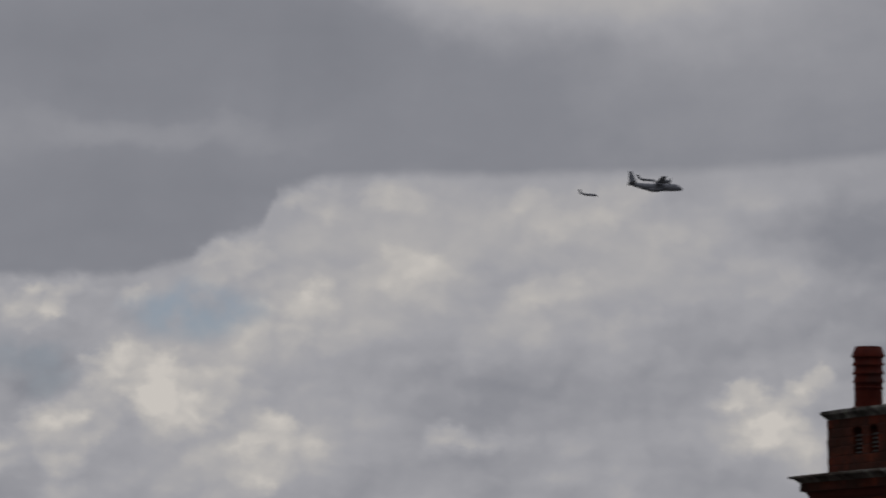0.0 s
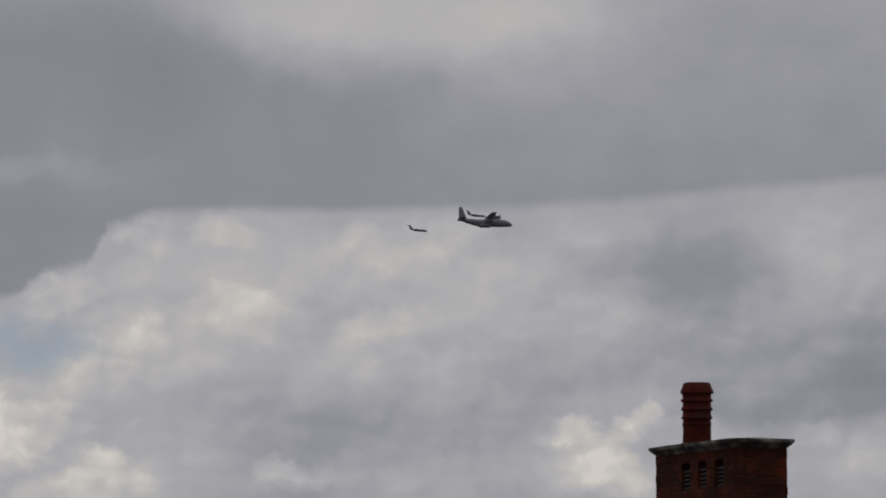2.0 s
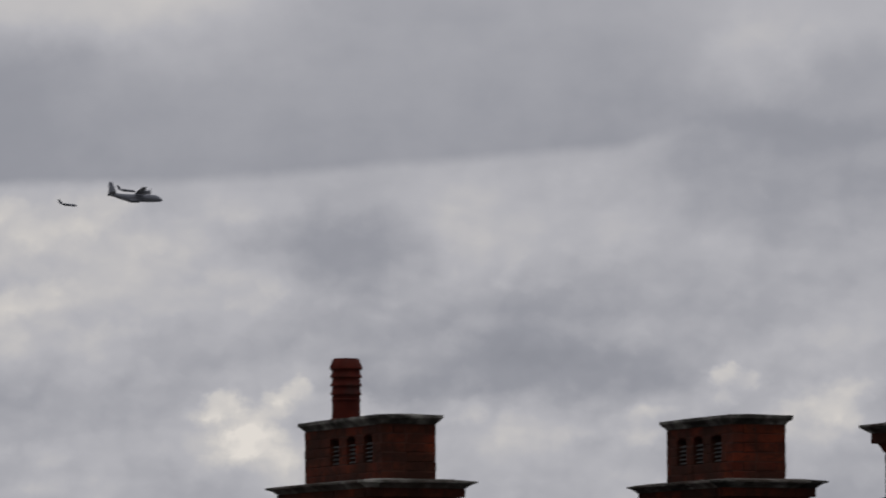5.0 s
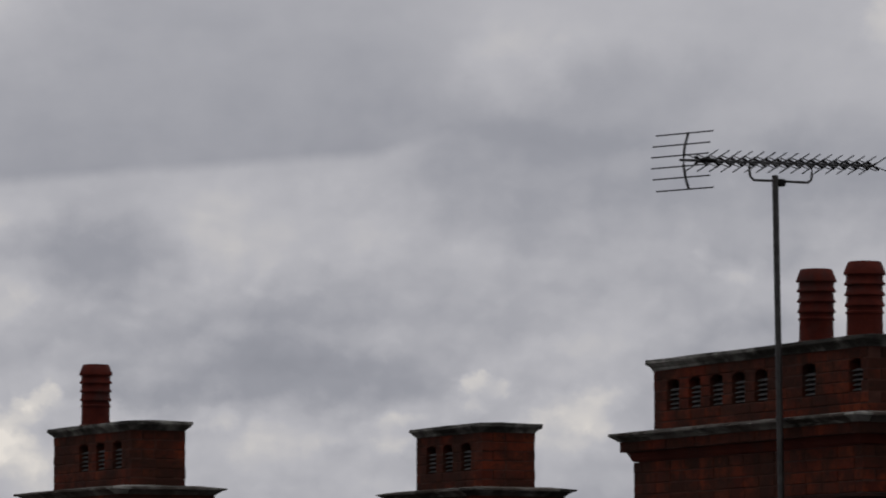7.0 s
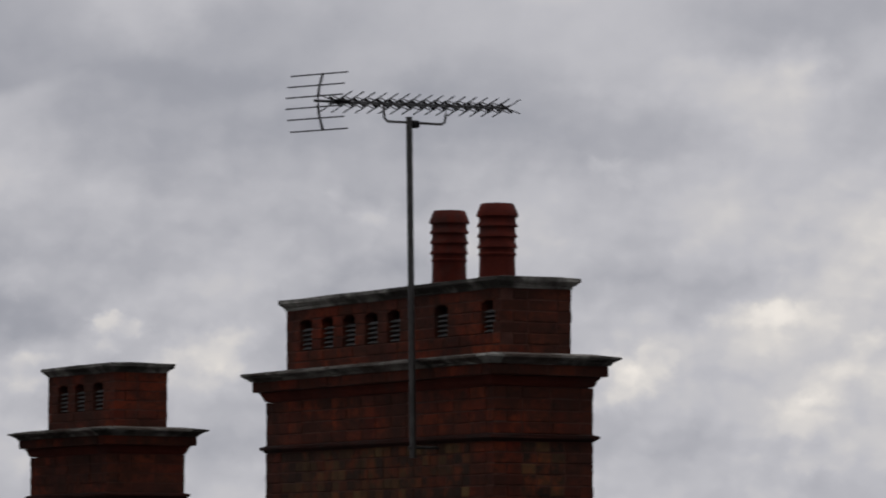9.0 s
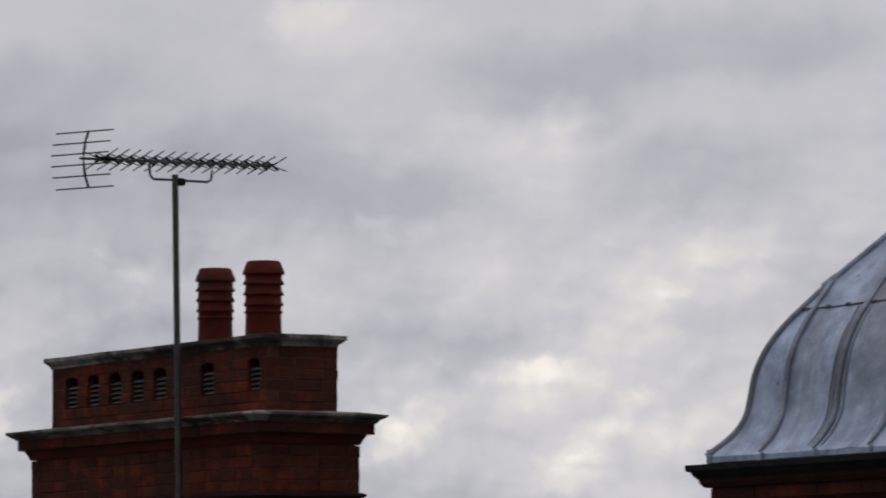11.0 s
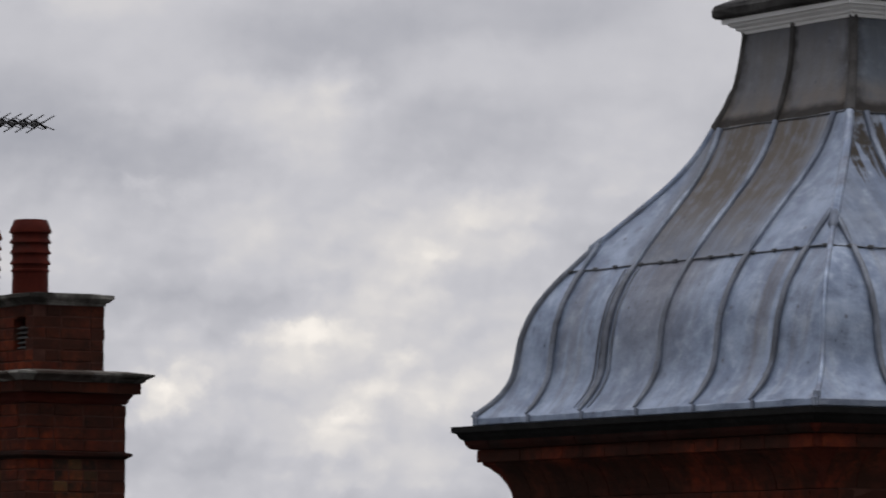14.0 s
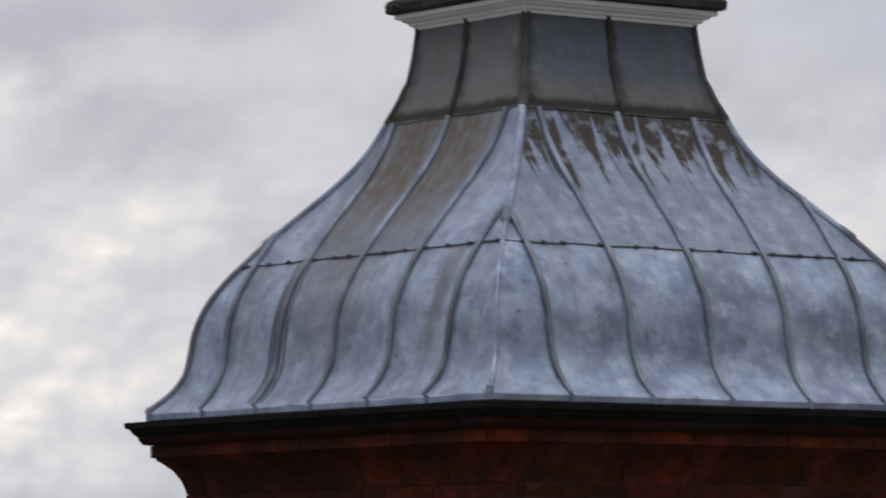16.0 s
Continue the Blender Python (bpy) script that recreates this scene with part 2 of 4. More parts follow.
RED = [(0.0, (0.070, 0.017, 0.011)), (0.3, (0.112, 0.022, 0.012)), (0.7, (0.142, 0.027, 0.013)), (0.92, (0.170, 0.034, 0.014)), (1.0, (0.050, 0.018, 0.012))]
STOCK = [(0.0, (0.022, 0.016, 0.013)), (0.45, (0.040, 0.025, 0.017)), (0.66, (0.075, 0.044, 0.021)), (0.84, (0.125, 0.076, 0.032)), (1.0, (0.090, 0.022, 0.012))]
M_BRICK = brickwork("red_brick", RED)
M_BRICK_CORNICE = brickwork("cornice_brick", [(at, tuple(1.2 * c for c in col)) for at, col in RED], soiling=0.85)
M_BRICK_ROW = brickwork("red_brick_row", RED, islands=True)
M_STOCK = brickwork("stock_brick", STOCK, soiling=0.4)
M_STOCK_ROW = brickwork("stock_brick_row", STOCK, islands=True, soiling=0.4)
M_MORTAR = worn("sooty_mortar", (0.050, 0.020, 0.015), (0.085, 0.038, 0.028), 8, 120, 0.95)
M_STONE = worn("weathered_cement", (0.10, 0.095, 0.085), (0.34, 0.33, 0.30), 5.0, 70, 0.9, soiling=0.92, spread=0.36, soil=(0.024, 0.021, 0.018))
M_STONE_BLOCK = brickwork("cornice_stone", [(0.0, (0.05, 0.046, 0.04)), (0.4, (0.11, 0.105, 0.092)), (0.75, (0.21, 0.20, 0.18)), (1.0, (0.36, 0.35, 0.32))], soiling=0.55, patchy=(0.33, 0.31, 0.28))
M_POT = worn("terracotta", (0.052, 0.008, 0.005), (0.098, 0.015, 0.008), 7, 80, 0.75, soiling=0.6)
M_SLAT = worn("pale_vent_slat", (0.055, 0.052, 0.05), (0.105, 0.10, 0.098), 20, 100, 0.8)
# soot tone, with the shadow on these courses also put into the colour
M_SOOT_SHADE = worn("sooty_shaded_moulded_brick", (0.020, 0.009, 0.007), (0.045, 0.013, 0.009), 4, 60, 0.95)
# near-black that stands for the shade inside the vents
M_DARK = worn("vent_shade_black", (0.012, 0.011, 0.010), (0.02, 0.018, 0.016), 10, 60, 0.95)
M_GUTTER = worn("black_iron_gutter", (0.006, 0.006, 0.006), (0.014, 0.014, 0.014), 6, 60, 0.75, 0.0, 0.15)
M_WHITE = worn("white_painted_timber", (0.86, 0.86, 0.85), (0.92, 0.92, 0.91), 5, 60, 0.5, soiling=0.06, bump=0.1)
M_STEEL = worn("galvanised_steel", (0.035, 0.033, 0.032), (0.065, 0.062, 0.06), 12, 90, 0.55, 0.5, 0.1)
M_ALLOY = worn("dull_aluminium", (0.028, 0.028, 0.03), (0.06, 0.06, 0.063), 12, 90, 0.5, 0.5, 0.1)
# both aircraft paints carry the distance haze in their grey-blue base
M_GREY_PAINT = worn("hazed_grey_aircraft_paint", (0.17, 0.18, 0.21), (0.20, 0.21, 0.24), 0.02, 0.1, 0.9, soiling=0.0, bump=0.0)
M_PALE_PAINT = worn("hazed_pale_aircraft_paint", (0.15, 0.16, 0.19), (0.18, 0.19, 0.22), 0.02, 0.1, 0.9, soiling=0.0, bump=0.0)
M_GROUND = worn("town_ground", (0.12, 0.115, 0.11), (0.20, 0.195, 0.17), 0.01, 0.6, 0.95)
M_FACADE = worn("plain_brick_wall", (0.060, 0.012, 0.008), (0.098, 0.020, 0.011), 3.0, 40, 0.92)
M_ROOFING = worn("roof_asphalt", (0.04, 0.04, 0.042), (0.08, 0.08, 0.08), 0.8, 30, 0.9)


def glass():
    m, t, b = shader("window_glass")
    b.inputs["Base Color"].default_value = (0.9, 0.95, 0.95, 1)
    b.inputs["Roughness"].default_value = 0.03
    b.inputs["Transmission Weight"].default_value = 1.0
    return m


def lead(name, stain, how, across=(0.0, 11.0, 0.42)):
    """Old sheet lead: blue-grey, mottled, with white bloom; stain runs down it."""
    m, t, b = shader(name)
    at = node(t, "ShaderNodeTexCoord").outputs["Object"]
    big, mid, small = noise_of(t, at, 3.2, 6.0, 0.6), noise_of(t, vec(t, "MULTIPLY", at, (1.0, 1.0, 1.1)), 8.0, 7.0, 0.64), noise_of(t, at, 70.0, 4.0)
    base = blend(t, span(t, big, 0.3, 0.7), (0.164, 0.210, 0.305), (0.338, 0.410, 0.540))
    base = blend(t, calc(t, "MULTIPLY", span(t, mid, 0.46, 0.74), 0.65), base, (0.53, 0.60, 0.71))
    base = blend(t, calc(t, "MULTIPLY", span(t, mid, 0.5, 0.28), 0.65), base, (0.125, 0.15, 0.205))
    runs = noise_of(t, vec(t, "MULTIPLY", at, across), 1.5, 4.0, 0.62, 0.0)
    height = node(t, "ShaderNodeSeparateXYZ")
    plug(t, height.inputs[0], at)
    z = calc(t, "SUBTRACT", height.outputs[2], EYE.z)
    if how == "streaks":
        # rain runs furthest beside the rolls
        beside = calc(t, "PINGPONG", calc(t, "ADD", height.outputs[0], 0.08), 0.285)
        reach = calc(t, "ADD", span(t, z, 2.22, 2.88, -0.24, 0.15, False), span(t, beside, 0.02, 0.13, 0.09, -0.01))
        mask = span(t, calc(t, "ADD", runs, reach), 0.46, 0.53)
        mask = calc(t, "MULTIPLY", mask, span(t, mid, 0.62, 0.48, 0.45, 1.0))
        mask = calc(t, "MAXIMUM", mask, span(t, calc(t, "ADD", calc(t, "MULTIPLY", runs, 0.5), calc(t, "MULTIPLY", big, 0.5)), 0.36, 0.64, 0.05, 0.38))
    elif how == "wash":
        mask = calc(t, "MULTIPLY", span(t, calc(t, "ADD", calc(t, "MULTIPLY", runs, 0.4), calc(t, "MULTIPLY", mid, 0.6)), 0.34, 0.56, 0.55, 1.0), span(t, z, 1.95, 2.5, 0.5, 1.0))
        off = calc(t, "ABSOLUTE", calc(t, "SUBTRACT", height.outputs[1], 0.08))
        mask = calc(t, "MULTIPLY", mask, span(t, calc(t, "ADD", off, calc(t, "MULTIPLY", runs, 0.25)), 0.55, 0.85, 1.0, 0.12))
    elif how == "dull":
        # soot gathers along the seam, the hips and the joint below
        spot = height.outputs[0] if across[0] else height.outputs[1]
        seam = calc(t, "ABSOLUTE", spot)
        hip_gap = calc(t, "ABSOLUTE", calc(t, "SUBTRACT", calc(t, "SUBTRACT", calc(t, "ABSOLUTE", height.outputs[0]), 0.106), calc(t, "ABSOLUTE", height.outputs[1])))
        blot = calc(t, "MULTIPLY", calc(t, "SUBTRACT", mid, 0.5), 0.16)
        reach = span(t, z, 3.35, 2.95, 0.05, 0.10)
        sooty = calc(t, "MAXIMUM", span(t, calc(t, "ADD", seam, blot), calc(t, "MULTIPLY", reach, 0.75), -0.02), span(t, calc(t, "ADD", hip_gap, blot), calc(t, "ADD", reach, 0.05), 0.0))
        mask = span(t, calc(t, "ADD", calc(t, "MULTIPLY", big, 0.7), calc(t, "MULTIPLY", runs, 0.3)), 0.30, 0.70, 0.70, 0.92)
    else:
        broad = noise_of(t, vec(t, "MULTIPLY", at, (across[0] * 0.24, across[1] * 0.24, 0.35)), 1.5, 4.0, 0.5)
        mask = calc(t, "MULTIPLY", span(t, calc(t, "ADD", calc(t, "MULTIPLY", runs, 0.40), calc(t, "MULTIPLY", broad, 0.55)), 0.45, 0.66), 0.5)
        if not across[0]:
            # rust-brown water from the sheets above
            off = calc(t, "ABSOLUTE", calc(t, "SUBTRACT", height.outputs[1], 0.14))
            washed = calc(t, "MULTIPLY", span(t, calc(t, "ADD", off, calc(t, "MULTIPLY", runs, 0.9)), 1.05, 0.55), span(t, z, 1.25, 2.0, 0.10, 0.50))
            mask = calc(t, "MAXIMUM", mask, washed)
    base = blend(t, mask, base, stain)
    if how == "dull":
        scuffs = noise_of(t, vec(t, "MULTIPLY", at, (3.0, 3.0, 40.0)), 1.0, 3.0, 0.6)
        base = blend(t, span(t, scuffs, 0.62, 0.75, 0.0, 0.30), base, (0.24, 0.25, 0.26))
        base = blend(t, calc(t, "MULTIPLY", sooty, 0.75), base, (0.030, 0.026, 0.022))
        base = blend(t, calc(t, "MULTIPLY", span(t, z, 3.10, 2.98), span(t, mid, 0.35, 0.6, 0.1, 0.5)), base, (0.20, 0.165, 0.135))
        base = blend(t, span(t, calc(t, "ADD", z, calc(t, "MULTIPLY", mid, 0.06)), 2.985, 2.93, 0.0, 0.9), base, (0.030, 0.026, 0.023))
    dots = node(t, "ShaderNodeTexVoronoi")
    plug(t, dots.inputs["Vector"], at)
    dots.inputs["Scale"].default_value = 5.0
    base = blend(t, span(t, dots.outputs["Distance"], 0.075, 0.05, 0.0, 0.7), base, (0.12, 0.12, 0.135))
    plug(t, b.inputs["Base Color"], base)
    plug(t, b.inputs["Metallic"], calc(t, "SUBTRACT", 0.45, calc(t, "MULTIPLY", mask, 0.45)))
    plug(t, b.inputs["Roughness"], calc(t, "ADD", span(t, mid, 0.25, 0.75, 0.26, 0.46), calc(t, "MULTIPLY", mask, 0.42)))
    plug(t, b.inputs["Specular IOR Level"], calc(t, "SUBTRACT", 0.5, calc(t, "MULTIPLY", mask, 0.42)))
    relief(t, b, calc(t, "ADD", mid, calc(t, "MULTIPLY", small, 0.4)), 0.45, 0.012)
    return m


M_GLASS = glass()
# colour of the box added inside the lantern for its dim interior
M_LANTERN_CORE = worn("lantern_core_brown", (0.10, 0.075, 0.06), (0.17, 0.13, 0.105), 6, 60, 0.8)
EAST_WEST = (11.0, 0.0, 0.42)
M_LEAD = lead("sheet_lead", (0.195, 0.162, 0.140), "light")
M_LEAD_TURNED = lead("sheet_lead_turned", (0.185, 0.17, 0.16), "light", EAST_WEST)
M_LEAD_WASH = lead("sheet_lead_brown_washed", (0.158, 0.140, 0.124), "wash")
M_LEAD_RUN = lead("sheet_lead_streaked", (0.076, 0.067, 0.058), "streaks", (6.5, 0.0, 0.62))
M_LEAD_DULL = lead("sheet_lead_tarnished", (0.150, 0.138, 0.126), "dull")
# neck sheets of faces 1 and 3: darker and bluer than the other two
M_LEAD_DULL_TURNED = lead("sheet_lead_darker_turned", (0.092, 0.099, 0.105), "dull", EAST_WEST)
M_LEAD_ROLL = worn("lead_roll", (0.13, 0.155, 0.21), (0.32, 0.37, 0.46), 4, 60, 0.45, 0.35, 0.15, soiling=0.45)
M_FLASHING = worn("weathered_dark_lead", (0.022, 0.021, 0.020), (0.085, 0.082, 0.080), 5, 50, 0.7, 0.0, 0.3, soiling=0.5)
M_LEAD_SEAM = worn("tarnished_lead_seam", (0.040, 0.037, 0.035), (0.105, 0.102, 0.102), 5, 60, 0.7, 0.1, 0.15)
# darker copy of the roll lead: soil, and the rolls' shadow side in the colour
M_LEAD_ROLL_LOW = worn("soiled_shaded_lead_roll", (0.12, 0.132, 0.16), (0.28, 0.315, 0.385), 4, 60, 0.45, 0.3, 0.15, soiling=0.45)
M_LEAD_EDGE = worn("lead_edge", (0.06, 0.062, 0.068), (0.14, 0.145, 0.155), 6, 60, 0.6, 0.2, 0.15)


# ---------- making things ----------
def finish(bm, material, name, smooth=False):
    me = bpy.data.meshes.new(name)
    bmesh.ops.recalc_face_normals(bm, faces=bm.faces)
    if smooth:
        for f in bm.faces:
            f.smooth = True
        for e in bm.edges:
            if len(e.link_faces) == 2 and e.calc_face_angle() > 0.75:
                e.smooth = False
    bm.to_mesh(me)
    bm.free()
    me.materials.append(material)
    return me


def part(name, bm, material, parent, label="", smooth=False, at=None):
    ob = new(name, finish(bm, material, name, smooth))
    ob.parent = parent
    if at is not None:
        ob.matrix_local = at
    return tagged(ob, label)


def thing(name, m, label, category, group="", kind=""):
    ob = new(name)
    ob.matrix_world = m
    ob.empty_display_size = 0.2
    return tagged(ob, label, category, group, kind)


def block(bm, x0, x1, y0, y1, z0, z1, bevel=0.0):
    r = bmesh.ops.create_cube(bm, size=1.0)
    for v in r["verts"]:
        v.co = Vector(((x0 + x1) / 2 + v.co.x * (x1 - x0), (y0 + y1) / 2 + v.co.y * (y1 - y0), (z0 + z1) / 2 + v.co.z * (z1 - z0)))
    if bevel:
        edges = {e for v in r["verts"] for e in v.link_edges}
        bmesh.ops.bevel(bm, geom=list(edges), offset=bevel, segments=1, affect="EDGES")
    return bm


def tube(bm, points, radius, sides=8, taper=None):
    """A round bar along points."""
    pts = [Vector(p) for p in points]
    rings = []
    for i, p in enumerate(pts):
        along = (pts[min(i + 1, len(pts) - 1)] - pts[max(i - 1, 0)]).normalized()
        side = along.cross(Vector((0, 0, 1)))
        if side.length < 1e-3:
            side = along.cross(Vector((1, 0, 0)))
        side.normalize()
        up = side.cross(along)
        r = radius * (taper[i] if taper else 1.0)
        rings.append([bm.verts.new(p + (side * math.cos(a) + up * math.sin(a)) * r) for a in (k * math.tau / sides for k in range(sides))])
    for a, b in zip(rings, rings[1:]):
        for k in range(sides):
            bm.faces.new((a[k], a[(k + 1) % sides], b[(k + 1) % sides], b[k]))
    bm.faces.new(rings[0])
    bm.faces.new(list(reversed(rings[-1])))
    return bm


def lathe(bm, profile, sides=36):
    rings = [[bm.verts.new((r * math.cos(k * math.tau / sides), r * math.sin(k * math.tau / sides), z)) for k in range(sides)] for r, z in profile]
    for a, b in zip(rings, rings[1:]):
        for k in range(sides):
            bm.faces.new((a[k], a[(k + 1) % sides], b[(k + 1) % sides], b[k]))
    bm.faces.new(list(reversed(rings[0])))
    bm.faces.new(rings[-1])
    return bm


def moulding(bm, half_x, half_y, profile):
    """A rectangular ring with mitred corners; profile: overhang and height, from below upwards. Closed above and below."""
    rings = [[bm.verts.new((sx * (half_x + o), sy * (half_y + o), z)) for sx, sy in ((-1, -1), (1, -1), (1, 1), (-1, 1))] for o, z in profile]
    for a, b in zip(rings, rings[1:]):
        for k in range(4):
            bm.faces.new((a[k], a[(k + 1) % 4], b[(k + 1) % 4], b[k]))
    bm.faces.new(list(reversed(rings[0])))
    bm.faces.new(rings[-1])
    return bm


def chip_edges(bm, amount, step, seed):
    """Breaks the long edges of a slab and makes them a little uneven."""
    rnd = random.Random(seed)
    longest = [e for e in bm.edges if e.calc_length() > 2 * step]
    for e in longest:
        bmesh.ops.subdivide_edges(bm, edges=[e], cuts=max(1, int(e.calc_length() / step)), use_grid_fill=False)
    for v in bm.verts:
        v.co += Vector((rnd.uniform(-1, 1), rnd.uniform(-1, 1), rnd.uniform(-1, 1))) * amount


# ---------- bricks ----------
BRICK_MESH = {}
JOINT = 0.007


def brick_mesh(length, depth, height, material):
    key = (round(length / 0.005), round(depth / 0.005), round(height / 0.0025), material.name)
    if key not in BRICK_MESH:
        bm = block(bmesh.new(), -length / 2, length / 2, -depth / 2, depth / 2, -height / 2, height / 2, 0.004)
        BRICK_MESH[key] = finish(bm, material, "brick")
    return BRICK_MESH[key]


def cut_run(a, b, openings):
    """The stretches of a..b that the openings leave."""
    runs, at = [], a
    for lo, hi in sorted(openings):
        if lo > at:
            runs.append((at, lo))
        at = max(at, hi)
    if b > at:
        runs.append((at, b))
    return runs


def brick_wall(thing_ob, half_x, half_y, z0, courses, rise, rnd, openings=(), open_rows=(), single=lambda face, row: True, stock=False, core=None, rest=None, rest_stock=None):
    """Courses of brick round a shaft. openings: stretches of the long faces left open in open_rows."""
    deep = 0.1025
    for row in range(courses):
        z = z0 + (row + 0.5) * rise
        for face in range(4):
            along = half_y if face in (0, 2) else half_x
            out = half_x if face in (0, 2) else half_y
            turn = (row + face) % 2
            end = along if turn else along - deep
            runs = cut_run(-end, end, openings if (face in (0, 2) and row in open_rows) else ())
            for a, b in runs:
                if core is not None:
                    lo, hi = out - deep, out - 0.0035
                    aa, bb = a + 0.004, b - 0.004
                    if face == 0:
                        block(core, -hi, -lo, aa, bb, z - rise / 2, z + rise / 2)
                    elif face == 1:
                        block(core, aa, bb, -hi, -lo, z - rise / 2, z + rise / 2)
                    elif face == 2:
                        block(core, lo, hi, aa, bb, z - rise / 2, z + rise / 2)
                    else:
                        block(core, aa, bb, lo, hi, z - rise / 2, z + rise / 2)
                pos, first = a, True
                while pos < b - 0.02:
                    piece = 0.225 if not (first and row % 2) else 0.1125
                    if stock and abs(pos + 0.06) < along - 0.24:
                        piece = 0.1125
                    first = False
                    if b - pos - piece < 0.06:
                        piece = b - pos
                    mid, size = pos + piece / 2, piece - JOINT
                    pos += piece
                    panel = stock and abs(mid) < along - 0.24
                    push = out - deep / 2 + rnd.uniform(-0.0025, 0.004)
                    angle = 90 if face in (0, 2) else 0
                    spot = {0: (-push, mid), 1: (mid, -push), 2: (push, mid), 3: (mid, push)}[face]
                    m = pose(spot[0], spot[1], z + rnd.uniform(-0.001, 0.001), rnd.uniform(-0.5, 0.5), rnd.uniform(-0.4, 0.4), angle + rnd.uniform(-0.5, 0.5))
                    if single(face, row):
                        ob = new("brick", brick_mesh(size, deep, rise - JOINT, M_STOCK if panel else M_BRICK))
                        ob.parent = thing_ob
                        ob.matrix_local = m
                    else:
                        bank = rest_stock if panel else rest
                        corners = [(x, y, w) for w in (-1, 1) for x, y in ((-1, -1), (1, -1), (1, 1), (-1, 1))]
                        vs = [bank.verts.new(m @ Vector((x * size / 2, y * deep / 2, w * (rise - JOINT) / 2))) for x, y, w in corners]
                        for q in ((3, 2, 1, 0), (4, 5, 6, 7), (0, 1, 5, 4), (1, 2, 6, 5), (2, 3, 7, 6), (3, 0, 4, 7)):
                            bank.faces.new([vs[i] for i in q])


# ---------- cornice stones ----------
STONE_MESH = {}


def cornice_stones(owner, half_x, half_y, profile, rnd, length):
    """Stones laid end to end along the four sides, a little proud of their bed."""
    for face in range(4):
        along, out = (half_y, half_x) if face in (0, 2) else (half_x, half_y)
        n = max(2, round(2 * along / length))
        cuts = [-along + 2 * along * (k + (rnd.uniform(-0.18, 0.18) if 0 < k < n else 0)) / n for k in range(n + 1)]
        for a, b in zip(cuts, cuts[1:]):
            wide = round((b - a) / 0.02) * 0.02 - 0.005
            key = (owner.name, round(wide * 1000))
            if key not in STONE_MESH:
                bm = bmesh.new()
                ring = [(-o - 0.0025, z) for o, z in profile] + [(0.03, profile[-1][1]), (0.03, profile[0][1])]
                ends = [[bm.verts.new((x, y, z)) for y, z in ring] for x in (-wide / 2, wide / 2)]
                for end in ends:
                    bm.faces.new(end)
                for k in range(len(ring)):
                    bm.faces.new((ends[0][k], ends[0][(k + 1) % len(ring)], ends[1][(k + 1) % len(ring)], ends[1][k]))
                STONE_MESH[key] = finish(bm, M_STONE_BLOCK, "stone")
            ob = new("stone", STONE_MESH[key])
            ob.parent = owner
            ob.matrix_local = Matrix.Rotation((face - 1) * math.pi / 2, 4, "Z") @ pose((a + b) / 2, -out + rnd.uniform(-0.003, 0.002), rnd.uniform(-0.002, 0.002), 0, rnd.uniform(-0.15, 0.15), rnd.uniform(-0.2, 0.2))


# ---------- chimney pots and vents ----------
def pot_mesh():
    bm = bmesh.new()
    profile = [(0.128, 0.0), (0.127, 0.02), (0.123, 0.14), (0.124, 0.155), (0.131, 0.158), (0.132, 0.170), (0.124, 0.176)]
    for k in range(3):
        z = 0.205 + k * 0.068
        r = 0.138 + 0.002 * k
        profile += [(0.124, z), (r, z + 0.002), (r, z + 0.012), (0.127, z + 0.030)]
    profile += [(0.128, 0.405), (0.146, 0.408), (0.146, 0.420), (0.118, 0.485), (0.110, 0.492), (0.098, 0.490), (0.094, 0.40), (0.090, 0.05)]
    return lathe(bm, profile, 40)


def vent(owner, y0, y1, x_face, z0, z1):
    """A louvred flue vent in the long face."""
    s = -1 if x_face < 0 else 1
    # black back plate: the opening's darkness is put into its colour
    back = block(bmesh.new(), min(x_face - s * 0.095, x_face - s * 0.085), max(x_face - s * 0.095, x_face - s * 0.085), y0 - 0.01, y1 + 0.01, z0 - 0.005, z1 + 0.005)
    v = part("vent", back, M_DARK, owner, "louvred flue vent, its dark depth a black back plate")
    n = 5
    for i in range(n):
        z = z0 + 0.022 + (z1 - z0 - 0.095) * i / (n - 1)
        bm = block(bmesh.new(), -0.019, 0.019, -(y1 - y0) / 2 + 0.004, (y1 - y0) / 2 - 0.004, -0.004, 0.004, 0.0015)
        ob = part("slat", bm, M_SLAT, v, "pale weathered slat")
        ob.matrix_local = pose(x_face - s * 0.038, (y0 + y1) / 2, z, 0, s * 32, 0)
    # cambered brick head
    head, half, rise = bmesh.new(), (y1 - y0) / 2, 0.024
    arc = [(half * k / 4, z1 + 0.002 - rise * (k / 4) ** 2) for k in range(-4, 5)]
    ends = []
    for depth in (0.002, 0.06):
        ends.append([head.verts.new((x_face - s * depth, (y0 + y1) / 2 + y, z)) for y, z in arc + [(half, z1 + 0.006), (-half, z1 + 0.006)]])
        head.faces.new(ends[-1])
    for k in range(len(ends[0])):
        q = (k + 1) % len(ends[0])
        head.faces.new((ends[0][k], ends[0][q], ends[1][q], ends[1][k]))
    part("arch", head, M_BRICK, v, "cambered brick head of the vent")


